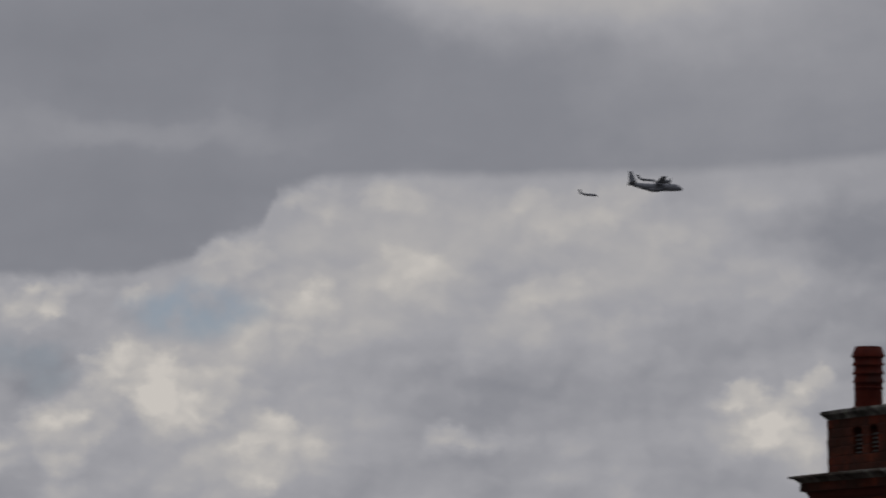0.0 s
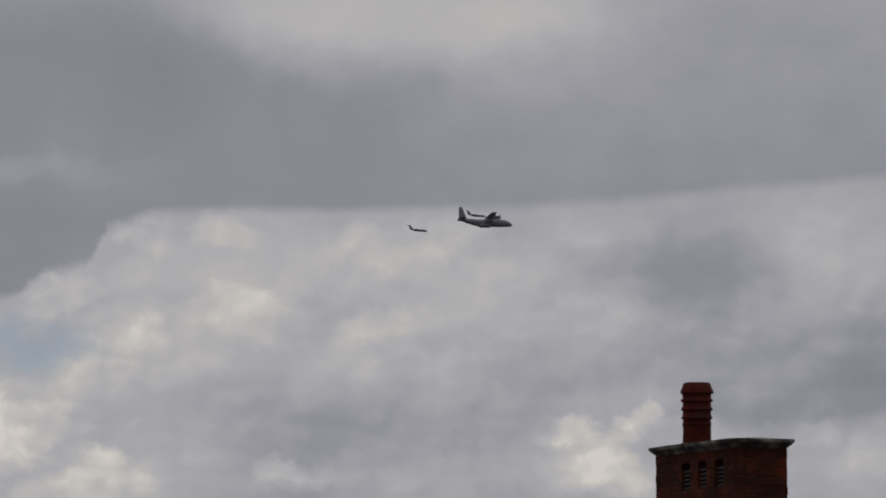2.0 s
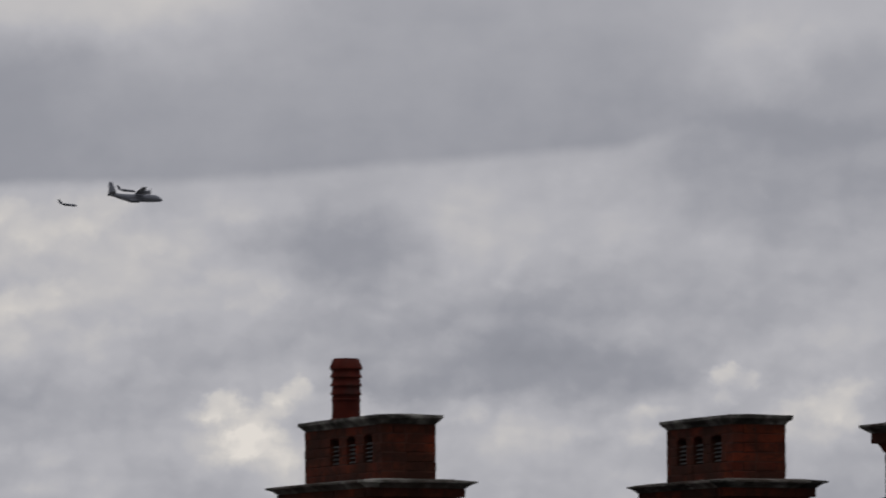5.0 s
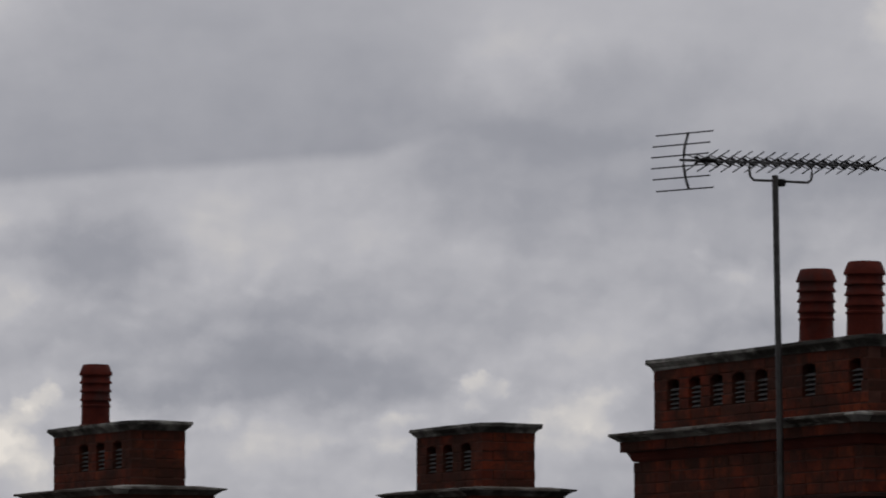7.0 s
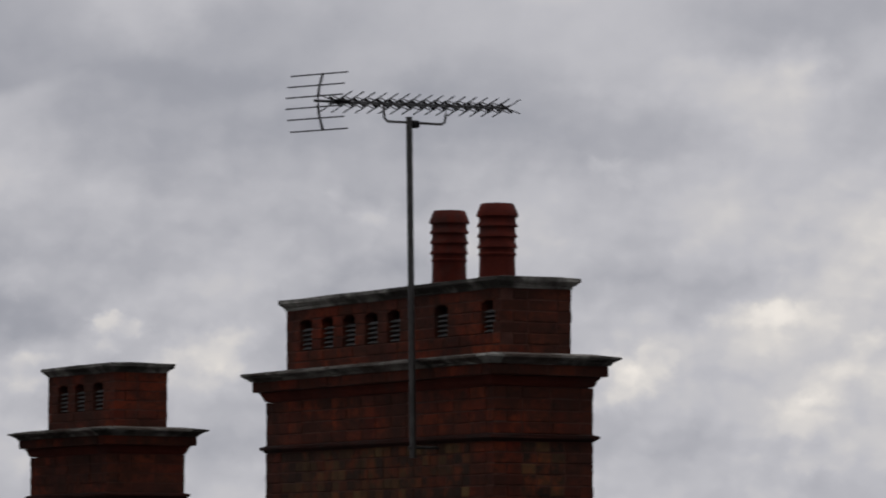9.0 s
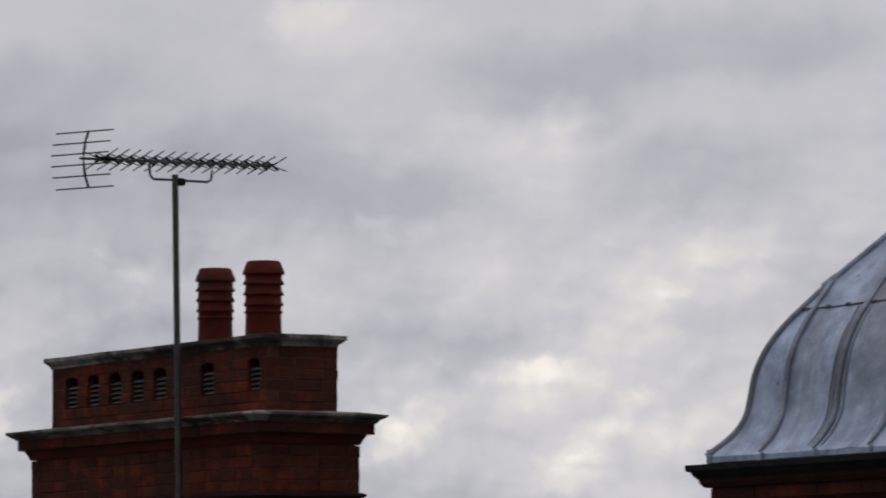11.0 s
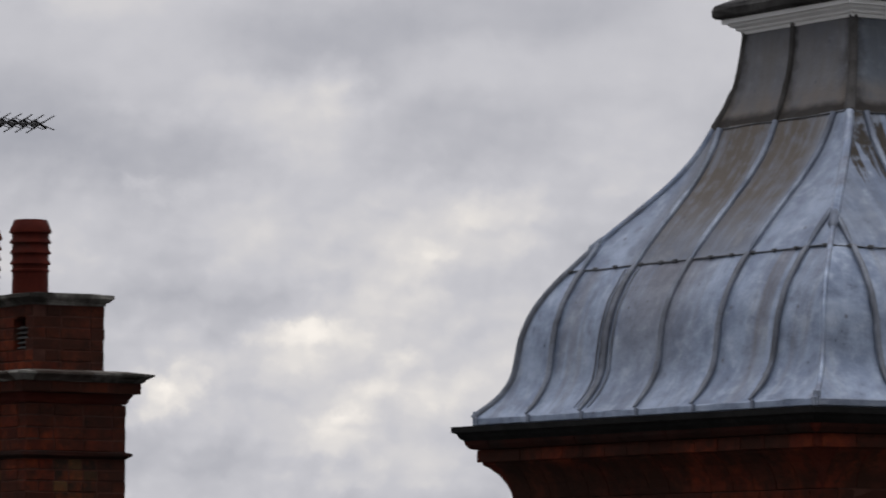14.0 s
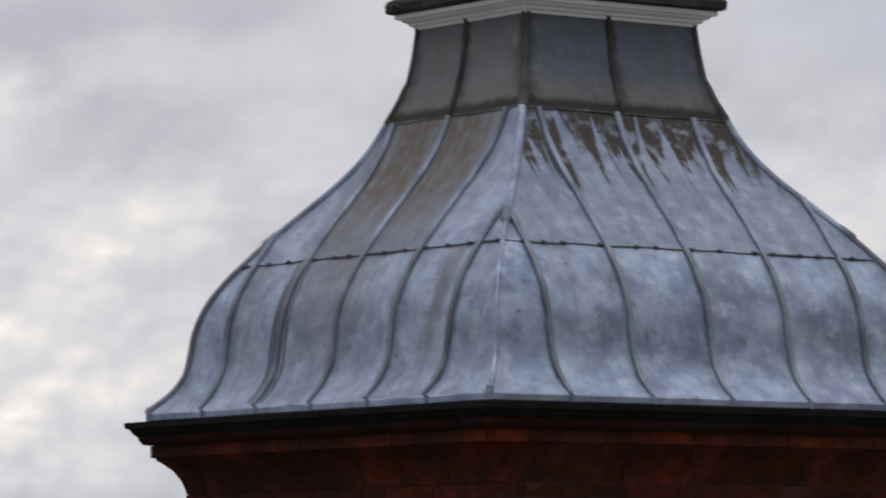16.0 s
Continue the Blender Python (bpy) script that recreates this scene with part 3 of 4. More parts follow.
def chimney(centre, yaw, length, width, z_cap, z_cornice, z_string, z_foot, vents, pots, label, seed, singles, panel=False):
    """A brick stack in two tiers. Local x runs away to the right, y away to the left; heights are above the eye."""
    rnd = random.Random(seed)
    base = EYE.z + z_foot
    st = thing("chimney_stack", pose(centre[0], centre[1], base, 0, 0, 90 - yaw), label, "chimney", "chimney stacks")
    hx, hy = width / 2, length / 2
    up = lambda z: z - z_foot
    cap_t, slab_t, corb = 0.075, 0.065, 0.075
    core, rest, rest_stock = bmesh.new(), bmesh.new(), bmesh.new()
    # upper tier
    low, top = up(z_cornice), up(z_cap) - cap_t
    rows = max(1, round((top - low) / 0.075))
    block(core, -hx + 0.1, hx - 0.1, -hy + 0.1, hy - 0.1, low - 0.02, top + 0.01)
    rise = (top - low) / rows
    open_rows = (rows - 4, rows - 3, rows - 2)
    gaps = [(y - 0.092, y + 0.092) for y in vents]
    brick_wall(st, hx, hy, low, rows, rise, rnd, gaps, open_rows, lambda f, r: f in (0, 1) and singles > 0, False, core, rest)
    for y in vents:
        for side in (-hx, hx):
            vent(st, y - 0.092, y + 0.092, side, low + open_rows[0] * rise, low + (open_rows[-1] + 1) * rise)
    cap = moulding(bmesh.new(), hx, hy, [(-0.05, top - 0.004), (0.004, top), (0.008, top + 0.015), (0.022, top + 0.028), (0.038, top + 0.040), (0.047, top + 0.050), (0.047, top + cap_t), (-0.06, top + cap_t + 0.012)])
    chip_edges(cap, 0.0035, 0.16, seed + 1)
    part("cap", cap, M_STONE, st, "weathered cement capping with a moulded edge")
    # lower tier
    gx, gy = hx + 0.110, hy + 0.110
    s_top = up(z_cornice)
    lip = 0.140 if panel else 0.154
    slab = moulding(bmesh.new(), gx, gy, [(0.0, s_top - slab_t - 0.003), (0.082, s_top - slab_t), (0.10, s_top - 0.045), (0.128, s_top - 0.030), (lip, s_top - 0.022), (lip, s_top - 0.006), (0.0, s_top + 0.012)])
    chip_edges(slab, 0.004, 0.16, seed + 2)
    part("cornice_slab", slab, M_STONE, st, "weathered stone cornice slab")
    cornice_stones(st, gx, gy, [(0.082, s_top - slab_t), (0.10, s_top - 0.045), (0.128, s_top - 0.030), (lip, s_top - 0.022), (lip, s_top - 0.006), (0.0, s_top + 0.013)], rnd, 0.42)
    c1 = s_top - slab_t - corb
    brick_wall(st, gx + 0.077, gy + 0.077, c1, 1, corb, rnd, (), (), lambda f, r: f in (0, 1) and singles > 1, False, core, rest)
    c2 = c1 - corb
    cove = moulding(bmesh.new(), gx, gy, [(-0.05, c2), (0.002, c2 + 0.004), (0.012, c2 + 0.02), (0.022, c2 + 0.045), (0.036, c2 + 0.066), (0.040, c2 + corb - 0.003), (-0.05, c2 + corb)])
    chip_edges(cove, 0.003, 0.23, seed + 3)
    part("cornice_cove", cove, M_FACADE, st, "moulded red brick course under the cornice")
    if z_string is not None:
        low = up(z_string)
        rows = max(1, round((c2 - low) / 0.075))
        block(core, -gx + 0.1, gx - 0.1, -gy + 0.1, gy - 0.1, 0.0, s_top - 0.03)
        brick_wall(st, gx, gy, low, rows, (c2 - low) / rows, rnd, (), (), lambda f, r: f in (0, 1) and singles > 1, False, core, rest)
        string = moulding(bmesh.new(), gx, gy, [(-0.05, low - 0.052), (0.004, low - 0.05), (0.020, low - 0.036), (0.033, low - 0.026), (0.033, low - 0.008), (0.0, low)])
        chip_edges(string, 0.003, 0.23, seed + 4)
        # the string course's shadow is held in its dark colour
        part("string_course", string, M_SOOT_SHADE, st, "dark moulded brick string course")
        low -= 0.05
    else:
        block(core, -gx + 0.1, gx - 0.1, -gy + 0.1, gy - 0.1, 0.0, s_top - 0.03)
        low = c2
    rows = int(low / 0.075)
    first = low - rows * 0.075
    near = rows - 5
    brick_wall(st, gx, gy, first, rows, 0.075, rnd, (), (), lambda f, r: f in (0, 1) and singles > 1 and r >= near, panel, core, rest, rest_stock)
    part("mortar_core", core, M_MORTAR, st, "sooty mortar bed")
    tagged(part("brickwork", rest, M_BRICK_ROW, st), kind="stuff")
    if panel:
        tagged(part("stock_brickwork", rest_stock, M_STOCK_ROW, st), kind="stuff")
    else:
        rest_stock.free()
    for y, size in pots:
        p = part("pot", pot_mesh(), M_POT, st, "ringed red terracotta chimney pot", True)
        p.matrix_local = Matrix.Translation((0, y, up(z_cap) + 0.010)) @ Matrix.Rotation(rnd.uniform(0, 6), 4, "Z") @ Matrix.Diagonal((*size, 1))
        flaunch = lathe(bmesh.new(), [(0.165, -0.012), (0.162, 0.004), (0.140, 0.022), (0.129, 0.026)], 32)
        part("flaunching", flaunch, M_MORTAR, st, "mortar bedding of the pot", True, pose(0, y, up(z_cap) + 0.006))
    return st


# ---------- ground and the buildings that carry the stacks ----------
ground = new("ground", finish(block(bmesh.new(), -9000, 9000, -9000, 9000, -1.0, 0.0), M_GROUND, "ground"))
tagged(ground, "dark town ground reaching to the horizon", "ground", kind="structure")

ROOF_Z = 13.1
B_AT, B_YAW = (-0.137, 34.0), 61.07
house = thing("terrace_house", pose(B_AT[0], B_AT[1], 0, 0, 0, 90 - B_YAW), "plain red brick terrace block with a flat roof", "building", kind="structure")
part("wall", block(bmesh.new(), -3.6, 6.0, -6.9, 12.0, 0, ROOF_Z - 0.12), M_FACADE, house)
part("roof", block(bmesh.new(), -3.75, 6.15, -6.9, 12.15, ROOF_Z - 0.12, ROOF_Z, 0.02), M_ROOFING, house, "dark asphalt flat roof")

# ---------- the three stacks ----------
chimney(B_AT, B_YAW, 3.180, 0.560, 2.199, 1.665, 1.130, ROOF_Z - EYE.z, (1.28, 0.94, 0.605, 0.27, -0.065, -0.76, -1.425),
        ((-0.371, (0.97, 0.97, 1.075)), (-1.055, (1.0, 1.0, 1.08))), "broad red brick chimney with vents, two pots and stock-brick panels", 11, 2, True)
chimney((-5.88, 40.576), 59.34, 1.737, 0.497, 1.987, 1.436, 0.90, ROOF_Z - EYE.z, (0.18, -0.19, -0.57),
        ((0.527, (0.98, 0.98, 1.10)),), "sooty red brick chimney with vents and one tall pot", 23, 1)
chimney((-2.86, 40.9), 60.56, 1.318, 0.499, 1.987, 1.438, 0.90, ROOF_Z - EYE.z, (0.355, 0.02, -0.345),
        (), "sooty red brick chimney with three vents and no pot", 37, 1)


# ---------- television aerial on the broad stack ----------
def aerial():
    foot, head = Vector((-0.203, 32.909, EYE.z + 0.98)), Vector((-0.237, 32.972, EYE.z + 3.33))
    ae = thing("tv_aerial", Matrix.Translation(head) @ pose(0, 0, 0, 0, 0, 45), "long grey rooftop television aerial on a slim mast", "aerial")
    back = ae.matrix_world.inverted()
    part("mast", tube(bmesh.new(), [back @ foot, back @ head.lerp(foot, 0.5), Vector((0, 0, 0.0))], 0.022, 14), M_STEEL, ae, "slim galvanised steel mast", True)
    z = lambda y: 0.118 - 0.03 + 0.047 * y
    part("boom", tube(bmesh.new(), [(-0.90, 0, z(-0.90)), (0.96, 0, z(0.96))], 0.0095, 8), M_ALLOY, ae)
    part("mount", tube(bmesh.new(), [(-0.245, 0, z(-0.245)), (-0.245, 0, 0.02), (-0.238, 0, -0.022), (-0.205, 0, -0.045), (0, 0, -0.037), (0.315, 0, -0.028), (0.350, 0, -0.008), (0.357, 0, 0.03), (0.357, 0, z(0.357))], 0.009, 8), M_STEEL, ae, "bent tube mounting frame", True)
    part("clamp", block(bmesh.new(), 0.012, 0.078, -0.035, 0.035, -0.072, -0.022, 0.010), M_GUTTER, ae, "black mast clamp")
    # reflector rack
    rack = [(-0.868 + 0.045 * (abs(k) / 2.5) ** 2, 0.0, 0.046 + k * 0.075) for k in (-2.55, -1.5, -0.5, 0.5, 1.5, 2.55)]
    bar = part("reflector_bar", tube(bmesh.new(), rack, 0.009, 8), M_ALLOY, ae, "bowed upright bar of the reflector", True)
    for x, _, h in rack:
        part("reflector_rod", tube(bmesh.new(), [(x + 0.006, -0.235, h - 0.006), (x + 0.006, 0.325, h + 0.004)], 0.0055, 6), M_ALLOY, bar)
    # crossed directors
    for i in range(16):
        x = -0.70 + i * (1.66 / 15)
        half = 0.172 - 0.0016 * i
        for lean in (-1, 1):
            part("director", tube(bmesh.new(), [(x - 0.012, -half, z(x) + lean * half * 0.34), (x + 0.012, half, z(x) - lean * half * 0.34)], 0.0045, 5), M_ALLOY, ae)
        # moulded cross-shaped holder that carries a pair of rods
        holder = tube(bmesh.new(), [(x - 0.058, 0.0, z(x) + 0.026), (x, 0.0, z(x)), (x + 0.058, 0.0, z(x) - 0.026)], 0.0085, 6)
        tube(holder, [(x - 0.050, 0.012, z(x) - 0.022), (x, 0.012, z(x)), (x + 0.050, 0.012, z(x) + 0.022)], 0.0075, 6)
        part("rod_holder", holder, M_GUTTER, ae, "black moulded rod holder")
    part("dipole", block(bmesh.new(), -0.715, -0.60, -0.055, 0.055, z(-0.65) - 0.013, z(-0.65) + 0.015, 0.010), M_GUTTER, ae, "black dipole box")
    # wall brackets hold the mast to the stack
    for t in (0.03, 0.285):
        p = back @ foot.lerp(head, t)
        out = (back.to_3x3() @ Vector((math.sin(radians(B_YAW)), math.cos(radians(B_YAW)), 0))).normalized()
        part("bracket", tube(bmesh.new(), [p - out * 0.03, p + out * (0.25 if t < 0.1 else 0.12)], 0.012, 6), M_STEEL, ae, "steel wall bracket")
    return ae


aerial()

# ---------- corner turret with a lead ogee roof ----------
TURRET = pose(5.267, 27.5, 0.0, 0, 0, 90 - 62.74)
turret = thing("turret", TURRET, "brick corner turret with a streaked lead ogee roof", "turret")
EZ = EYE.z
OGEE = [(1.741, 1.182), (1.640, 1.285), (1.575, 1.400), (1.548, 1.545), (1.530, 1.663), (1.478, 1.815), (1.392, 1.961), (1.332, 2.040),
        (1.200, 2.205), (1.021, 2.405), (0.905, 2.540), (0.794, 2.706), (0.722, 2.864), (0.662, 3.013), (0.622, 3.213), (0.596, 3.440)]
Z_EAVE, Z_KNEE, Z_NECK, Z_TOP = 1.182, 2.040, 2.864, 3.440


def half_at(z):
    """Half the roof's width at a height, by a smooth curve."""
    zs = [q[1] for q in OGEE]
    i = max(0, min(len(zs) - 2, next((k for k in range(len(zs) - 1) if z <= zs[k + 1]), len(zs) - 2)))
    p = [OGEE[max(0, min(len(OGEE) - 1, i + d))] for d in (-1, 0, 1, 2)]
    f = (z - p[1][1]) / (p[2][1] - p[1][1])
    m1 = (p[2][0] - p[0][0]) / max(1e-6, p[2][1] - p[0][1]) * (p[2][1] - p[1][1])
    m2 = (p[3][0] - p[1][0]) / max(1e-6, p[3][1] - p[1][1]) * (p[2][1] - p[1][1])
    return (-0.010 if z > 3.1 else 0.0) + (2 * f ** 3 - 3 * f ** 2 + 1) * p[1][0] + (f ** 3 - 2 * f ** 2 + f) * m1 + (-2 * f ** 3 + 3 * f ** 2) * p[2][0] + (f ** 3 - f ** 2) * m2


OBLONG_X, OBLONG_Y = 0.036, -0.070


def push_out(face):
    return OBLONG_X if face in (0, 2) else OBLONG_Y


def widen(face):
    return OBLONG_Y if face in (0, 2) else OBLONG_X


def on_face(face, s, out, z):
    """A point of one side of the turret: sideways, outwards, up."""
    out += push_out(face)
    x, y = {0: (-out, -s), 1: (s, -out), 2: (out, s), 3: (-s, out)}[face]
    return Vector((x, y, EZ + z))


def heights(z0, z1, n):
    return [z0 + (z1 - z0) * k / n for k in range(n + 1)]


def sheet(face, s0, s1, z0, z1, material, seed, lift=0.0):
    """One lead sheet between two rolls, cut off along the hips, a little dented."""
    bm, n, across = bmesh.new(), max(4, int((z1 - z0) / 0.045)), 7
    rows = []
    for z in heights(z0, z1, n):
        h = half_at(z)
        side = h + widen(face)
        a, b = max(s0, -side), min(s1, side)
        if b - a < 0.004:
            continue
        row = []
        for k in range(across + 1):
            s = a + (b - a) * k / across
            dent = 0.010 * (noise.noise(Vector((s * 3.1 + face * 9, z * 2.6, seed))) + 0.6 * noise.noise(Vector((s * 8 + face * 9, z * 7, seed + 3.0))))
            edge = min(1.0, min(k, across - k) * 0.5)
            row.append(bm.verts.new(on_face(face, s, h + lift + dent * edge, z)))
        rows.append(row)
    for a, b in zip(rows, rows[1:]):
        for k in range(across):
            bm.faces.new((a[k], a[k + 1], b[k + 1], b[k]))
    if not bm.faces:
        bm.free()
        return
    geom = bmesh.ops.extrude_face_region(bm, geom=list(bm.faces))
    shift = on_face(face, 0, 0, 0) - on_face(face, 0, 0.006, 0)
    for v in geom["geom"]:
        if isinstance(v, bmesh.types.BMVert):
            v.co += shift
    part("lead_sheet", bm, material, turret, "", True)


def roll(face, s, z0, z1, radius, seed, label=""):
    rnd = random.Random(seed)
    pts = []
    for z in heights(z0, z1, max(6, int((z1 - z0) / 0.05))):
        if half_at(z) + widen(face) < abs(s) - 0.005:
            break
        pts.append(on_face(face, s + rnd.uniform(-0.003, 0.003), half_at(z) + radius * 0.45, z))
    if len(pts) > 2:
        part("lead_roll", tube(bmesh.new(), pts, radius, 10, [0.45, 0.8] + [1.0] * (len(pts) - 2)), M_LEAD_SEAM if z0 >= Z_NECK else M_LEAD_ROLL if z0 > Z_KNEE else M_LEAD_ROLL_LOW, turret, label, True)


for face in range(4):
    upper = M_LEAD_RUN if face in (1, 3) else M_LEAD_WASH
    step, shift = (0.57, -0.08) if face in (1, 3) else (0.545, -0.02)
    edges = [-9.0] + [shift + k * step for k in (-2, -1, 0, 1, 2)] + [9.0]
    for i, (a, b) in enumerate(zip(edges, edges[1:])):
        sheet(face, a, b, Z_EAVE, Z_KNEE + 0.01, M_LEAD_TURNED if face in (1, 3) else M_LEAD, 5.0 + i)
        sheet(face, a, b, Z_KNEE, Z_NECK + 0.01, upper, 15.0 + i, 0.004)
    for a, b in ((-9.0, -0.03), (-0.03, 9.0)):
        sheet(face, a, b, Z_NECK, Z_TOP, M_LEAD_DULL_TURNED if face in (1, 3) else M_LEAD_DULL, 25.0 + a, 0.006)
    for i, s in enumerate(edges[1:-1]):
        roll(face, s, Z_EAVE + 0.012, Z_KNEE, 0.020, 40 + i)
        roll(face, s, Z_KNEE + 0.004, Z_NECK, 0.022, 50 + i)
    roll(face, -0.03, Z_NECK, Z_TOP, 0.020, 60)
    if face in (0, 2):
        for i, off in enumerate((-0.085, -0.052, 0.056)):
            roll(face, edges[2] + off, Z_EAVE + 0.03, Z_KNEE - 0.02, 0.0065, 80 + i, "thin crease dressed into the lead")
    # welted joints across the sheets, with clips
    for z, lift in ((Z_KNEE, 0.007), (Z_NECK, 0.010)):
        h = half_at(z)
        rnd = random.Random(face * 7 + int(z))
        wide = h + widen(face)
        pts = [on_face(face, -wide + 2 * wide * k / 16, h + lift, z + rnd.uniform(-0.003, 0.003)) for k in range(17)]
        welt = part("welt", tube(bmesh.new(), pts, 0.0042, 6), M_LEAD_EDGE, turret, "dark welted joint")
        s = -h + 0.1
        while s < h - 0.1 and z < 2.5:
            bm = block(bmesh.new(), -0.016, 0.016, -0.012, 0.012, -0.008, 0.012, 0.004)
            clip = part("clip", bm, M_LEAD_EDGE, welt)
            clip.matrix_local = Matrix.Translation(on_face(face, s, h + lift, z)) @ Matrix.Rotation(face * math.pi / 2 + math.pi / 2, 4, "Z")
            s += rnd.choice((0.14, 0.2, 0.26))
    # turned-down front edge with lapped joints
    bm = block(bmesh.new(), -1.735 - widen(face), 1.735 + widen(face), -1.746 - push_out(face), -1.70 - push_out(face), EZ + 1.140, EZ + 1.184, 0.006)
    part("drip_edge", bm, M_LEAD, turret, "turned-down lead edge", at=Matrix.Rotation((face - 1) * math.pi / 2, 4, "Z"))
    for i in range(7):
        s = (-3 + i) * step + (shift if face in (1, 3) else -shift)
        bm = block(bmesh.new(), s - 0.014, s + 0.014, -1.756 - push_out(face), -1.740 - push_out(face), EZ + 1.138, EZ + 1.190, 0.004)
        part("lap_joint", bm, M_LEAD_ROLL, turret, at=Matrix.Rotation((face - 1) * math.pi / 2, 4, "Z"))

# hips: a heavy roll above, a soft dressed edge below
for sx, sy in ((-1, -1), (1, -1), (1, 1), (-1, 1)):
    def hip(z, off=0.0):
        h = half_at(z) + off
        return Vector((sx * (h + OBLONG_X), sy * (h + OBLONG_Y), EZ + z))
    part("hip_roll", tube(bmesh.new(), [hip(z, -0.006) for z in heights(2.19, Z_NECK, 16)], 0.027, 12), M_LEAD, turret, "heavy lead roll on the hip", True)
    part("hip_roll", tube(bmesh.new(), [hip(z, -0.008) for z in heights(Z_NECK, Z_TOP, 12)], 0.027, 12, [1.2, 1.2, 1.15, 1.1] + [1.0] * 9), M_LEAD_SEAM, turret, "", True)
    # the far hips take the darker lead, which paints in their shaded side
    part("hip_edge", tube(bmesh.new(), [hip(z, -0.006) for z in heights(Z_EAVE, 2.20, 24)], 0.016 if sx == sy == -1 else 0.027, 10), M_LEAD if sx == sy == -1 else M_LEAD_ROLL_LOW, turret, "dressed lead edge of the hip", True)
    part("hip_saddle", tube(bmesh.new(), [hip(2.14, -0.012), hip(2.17, 0.0), hip(2.22, 0.002), hip(2.28, -0.006)], 0.032, 12, (0.6, 1.0, 0.8, 0.5)), M_LEAD_ROLL, turret, "lead saddle where the hip roll divides", True)
    part("hip_clip", block(bmesh.new(), sx * (1.722 + OBLONG_X) - 0.018, sx * (1.722 + OBLONG_X) + 0.018, sy * (1.722 + OBLONG_Y) - 0.018, sy * (1.722 + OBLONG_Y) + 0.018, EZ + 1.140, EZ + 1.226, 0.006), M_LEAD_ROLL, turret)

# white timber cornice of the neck, black flashing, lantern
NECK = 0.590
part("timber_cornice", moulding(bmesh.new(), NECK + OBLONG_X, NECK + OBLONG_Y, [(-0.05, EZ + 3.42), (0.012, EZ + 3.422), (0.016, EZ + 3.440), (0.034, EZ + 3.446), (0.036, EZ + 3.458), (0.062, EZ + 3.470), (0.068, EZ + 3.482), (0.094, EZ + 3.486), (0.096, EZ + 3.512), (-0.05, EZ + 3.516)]), M_WHITE, turret, "white moulded timber cornice")
flashing = moulding(bmesh.new(), NECK + OBLONG_X, NECK + OBLONG_Y, [(0.0, EZ + 3.514), (0.118, EZ + 3.517), (0.132, EZ + 3.528), (0.138, EZ + 3.566), (0.122, EZ + 3.594), (0.06, EZ + 3.626), (0.0, EZ + 3.650)])
chip_edges(flashing, 0.004, 0.14, 71)
part("flashing", flashing, M_FLASHING, turret, "dark weathered lead flashing over the cornice")
lantern = part("lantern", moulding(bmesh.new(), 0.44, 0.44, [(0, EZ + 3.645), (0.02, EZ + 3.65), (0.02, EZ + 3.70), (0.0, EZ + 3.705)]), M_WHITE, turret, "white timber lantern with glazed sides")
for sx, sy in ((-1, -1), (1, -1), (1, 1), (-1, 1)):
    part("post", block(bmesh.new(), sx * 0.545 - 0.065, sx * 0.545 + 0.065, sy * 0.545 - 0.065, sy * 0.545 + 0.065, EZ + 3.63, EZ + 4.75, 0.012), M_WHITE, lantern)
    part("post_foot", block(bmesh.new(), sx * 0.56 - 0.075, sx * 0.56 + 0.075, sy * 0.56 - 0.075, sy * 0.56 + 0.075, EZ + 3.645, EZ + 3.672, 0.008), M_WHITE, lantern)
for face in range(4):
    spin = Matrix.Rotation(face * math.pi / 2, 4, "Z")
    for k in range(8):
        s = -0.42 + 0.12 * k
        wide = 0.030 if k in (0, 7) else 0.024
        part("window_bar", block(bmesh.new(), s - wide, s + wide, -0.565, -0.49, EZ + 3.70, EZ + 4.70, 0.005), M_WHITE, lantern, at=spin)
        if k < 7:
            part("pane", block(bmesh.new(), s + 0.026, s + 0.094, -0.503, -0.497, EZ + 3.72, EZ + 4.70), M_GLASS, lantern, at=spin)
    part("window_rail", block(bmesh.new(), -0.48, 0.48, -0.570, -0.485, EZ + 3.672, EZ + 3.722, 0.006), M_WHITE, lantern, at=spin)
# added core box, so that the panes show a dim inside
part("lantern_core", block(bmesh.new(), -0.42, 0.42, -0.42, 0.42, EZ + 3.66, EZ + 4.69), M_LANTERN_CORE, lantern, "added brown core box for the dim lantern interior")
part("lantern_roof", moulding(bmesh.new(), 0.55, 0.55, [(-0.05, EZ + 4.70), (0.12, EZ + 4.74), (0.12, EZ + 4.80), (-0.3, EZ + 5.10), (-0.53, EZ + 5.5)]), M_LEAD_DULL, lantern, "lead cap of the lantern")

# gutter and brick cornice
part("gutter", moulding(bmesh.new(), 1.70 + OBLONG_X, 1.70 + OBLONG_Y, [(0.0, EZ + 1.045), (0.075, EZ + 1.048), (0.098, EZ + 1.070), (0.108, EZ + 1.092), (0.130, EZ + 1.100), (0.132, EZ + 1.134), (0.0, EZ + 1.138)]), M_GUTTER, turret, "black cast-iron gutter")


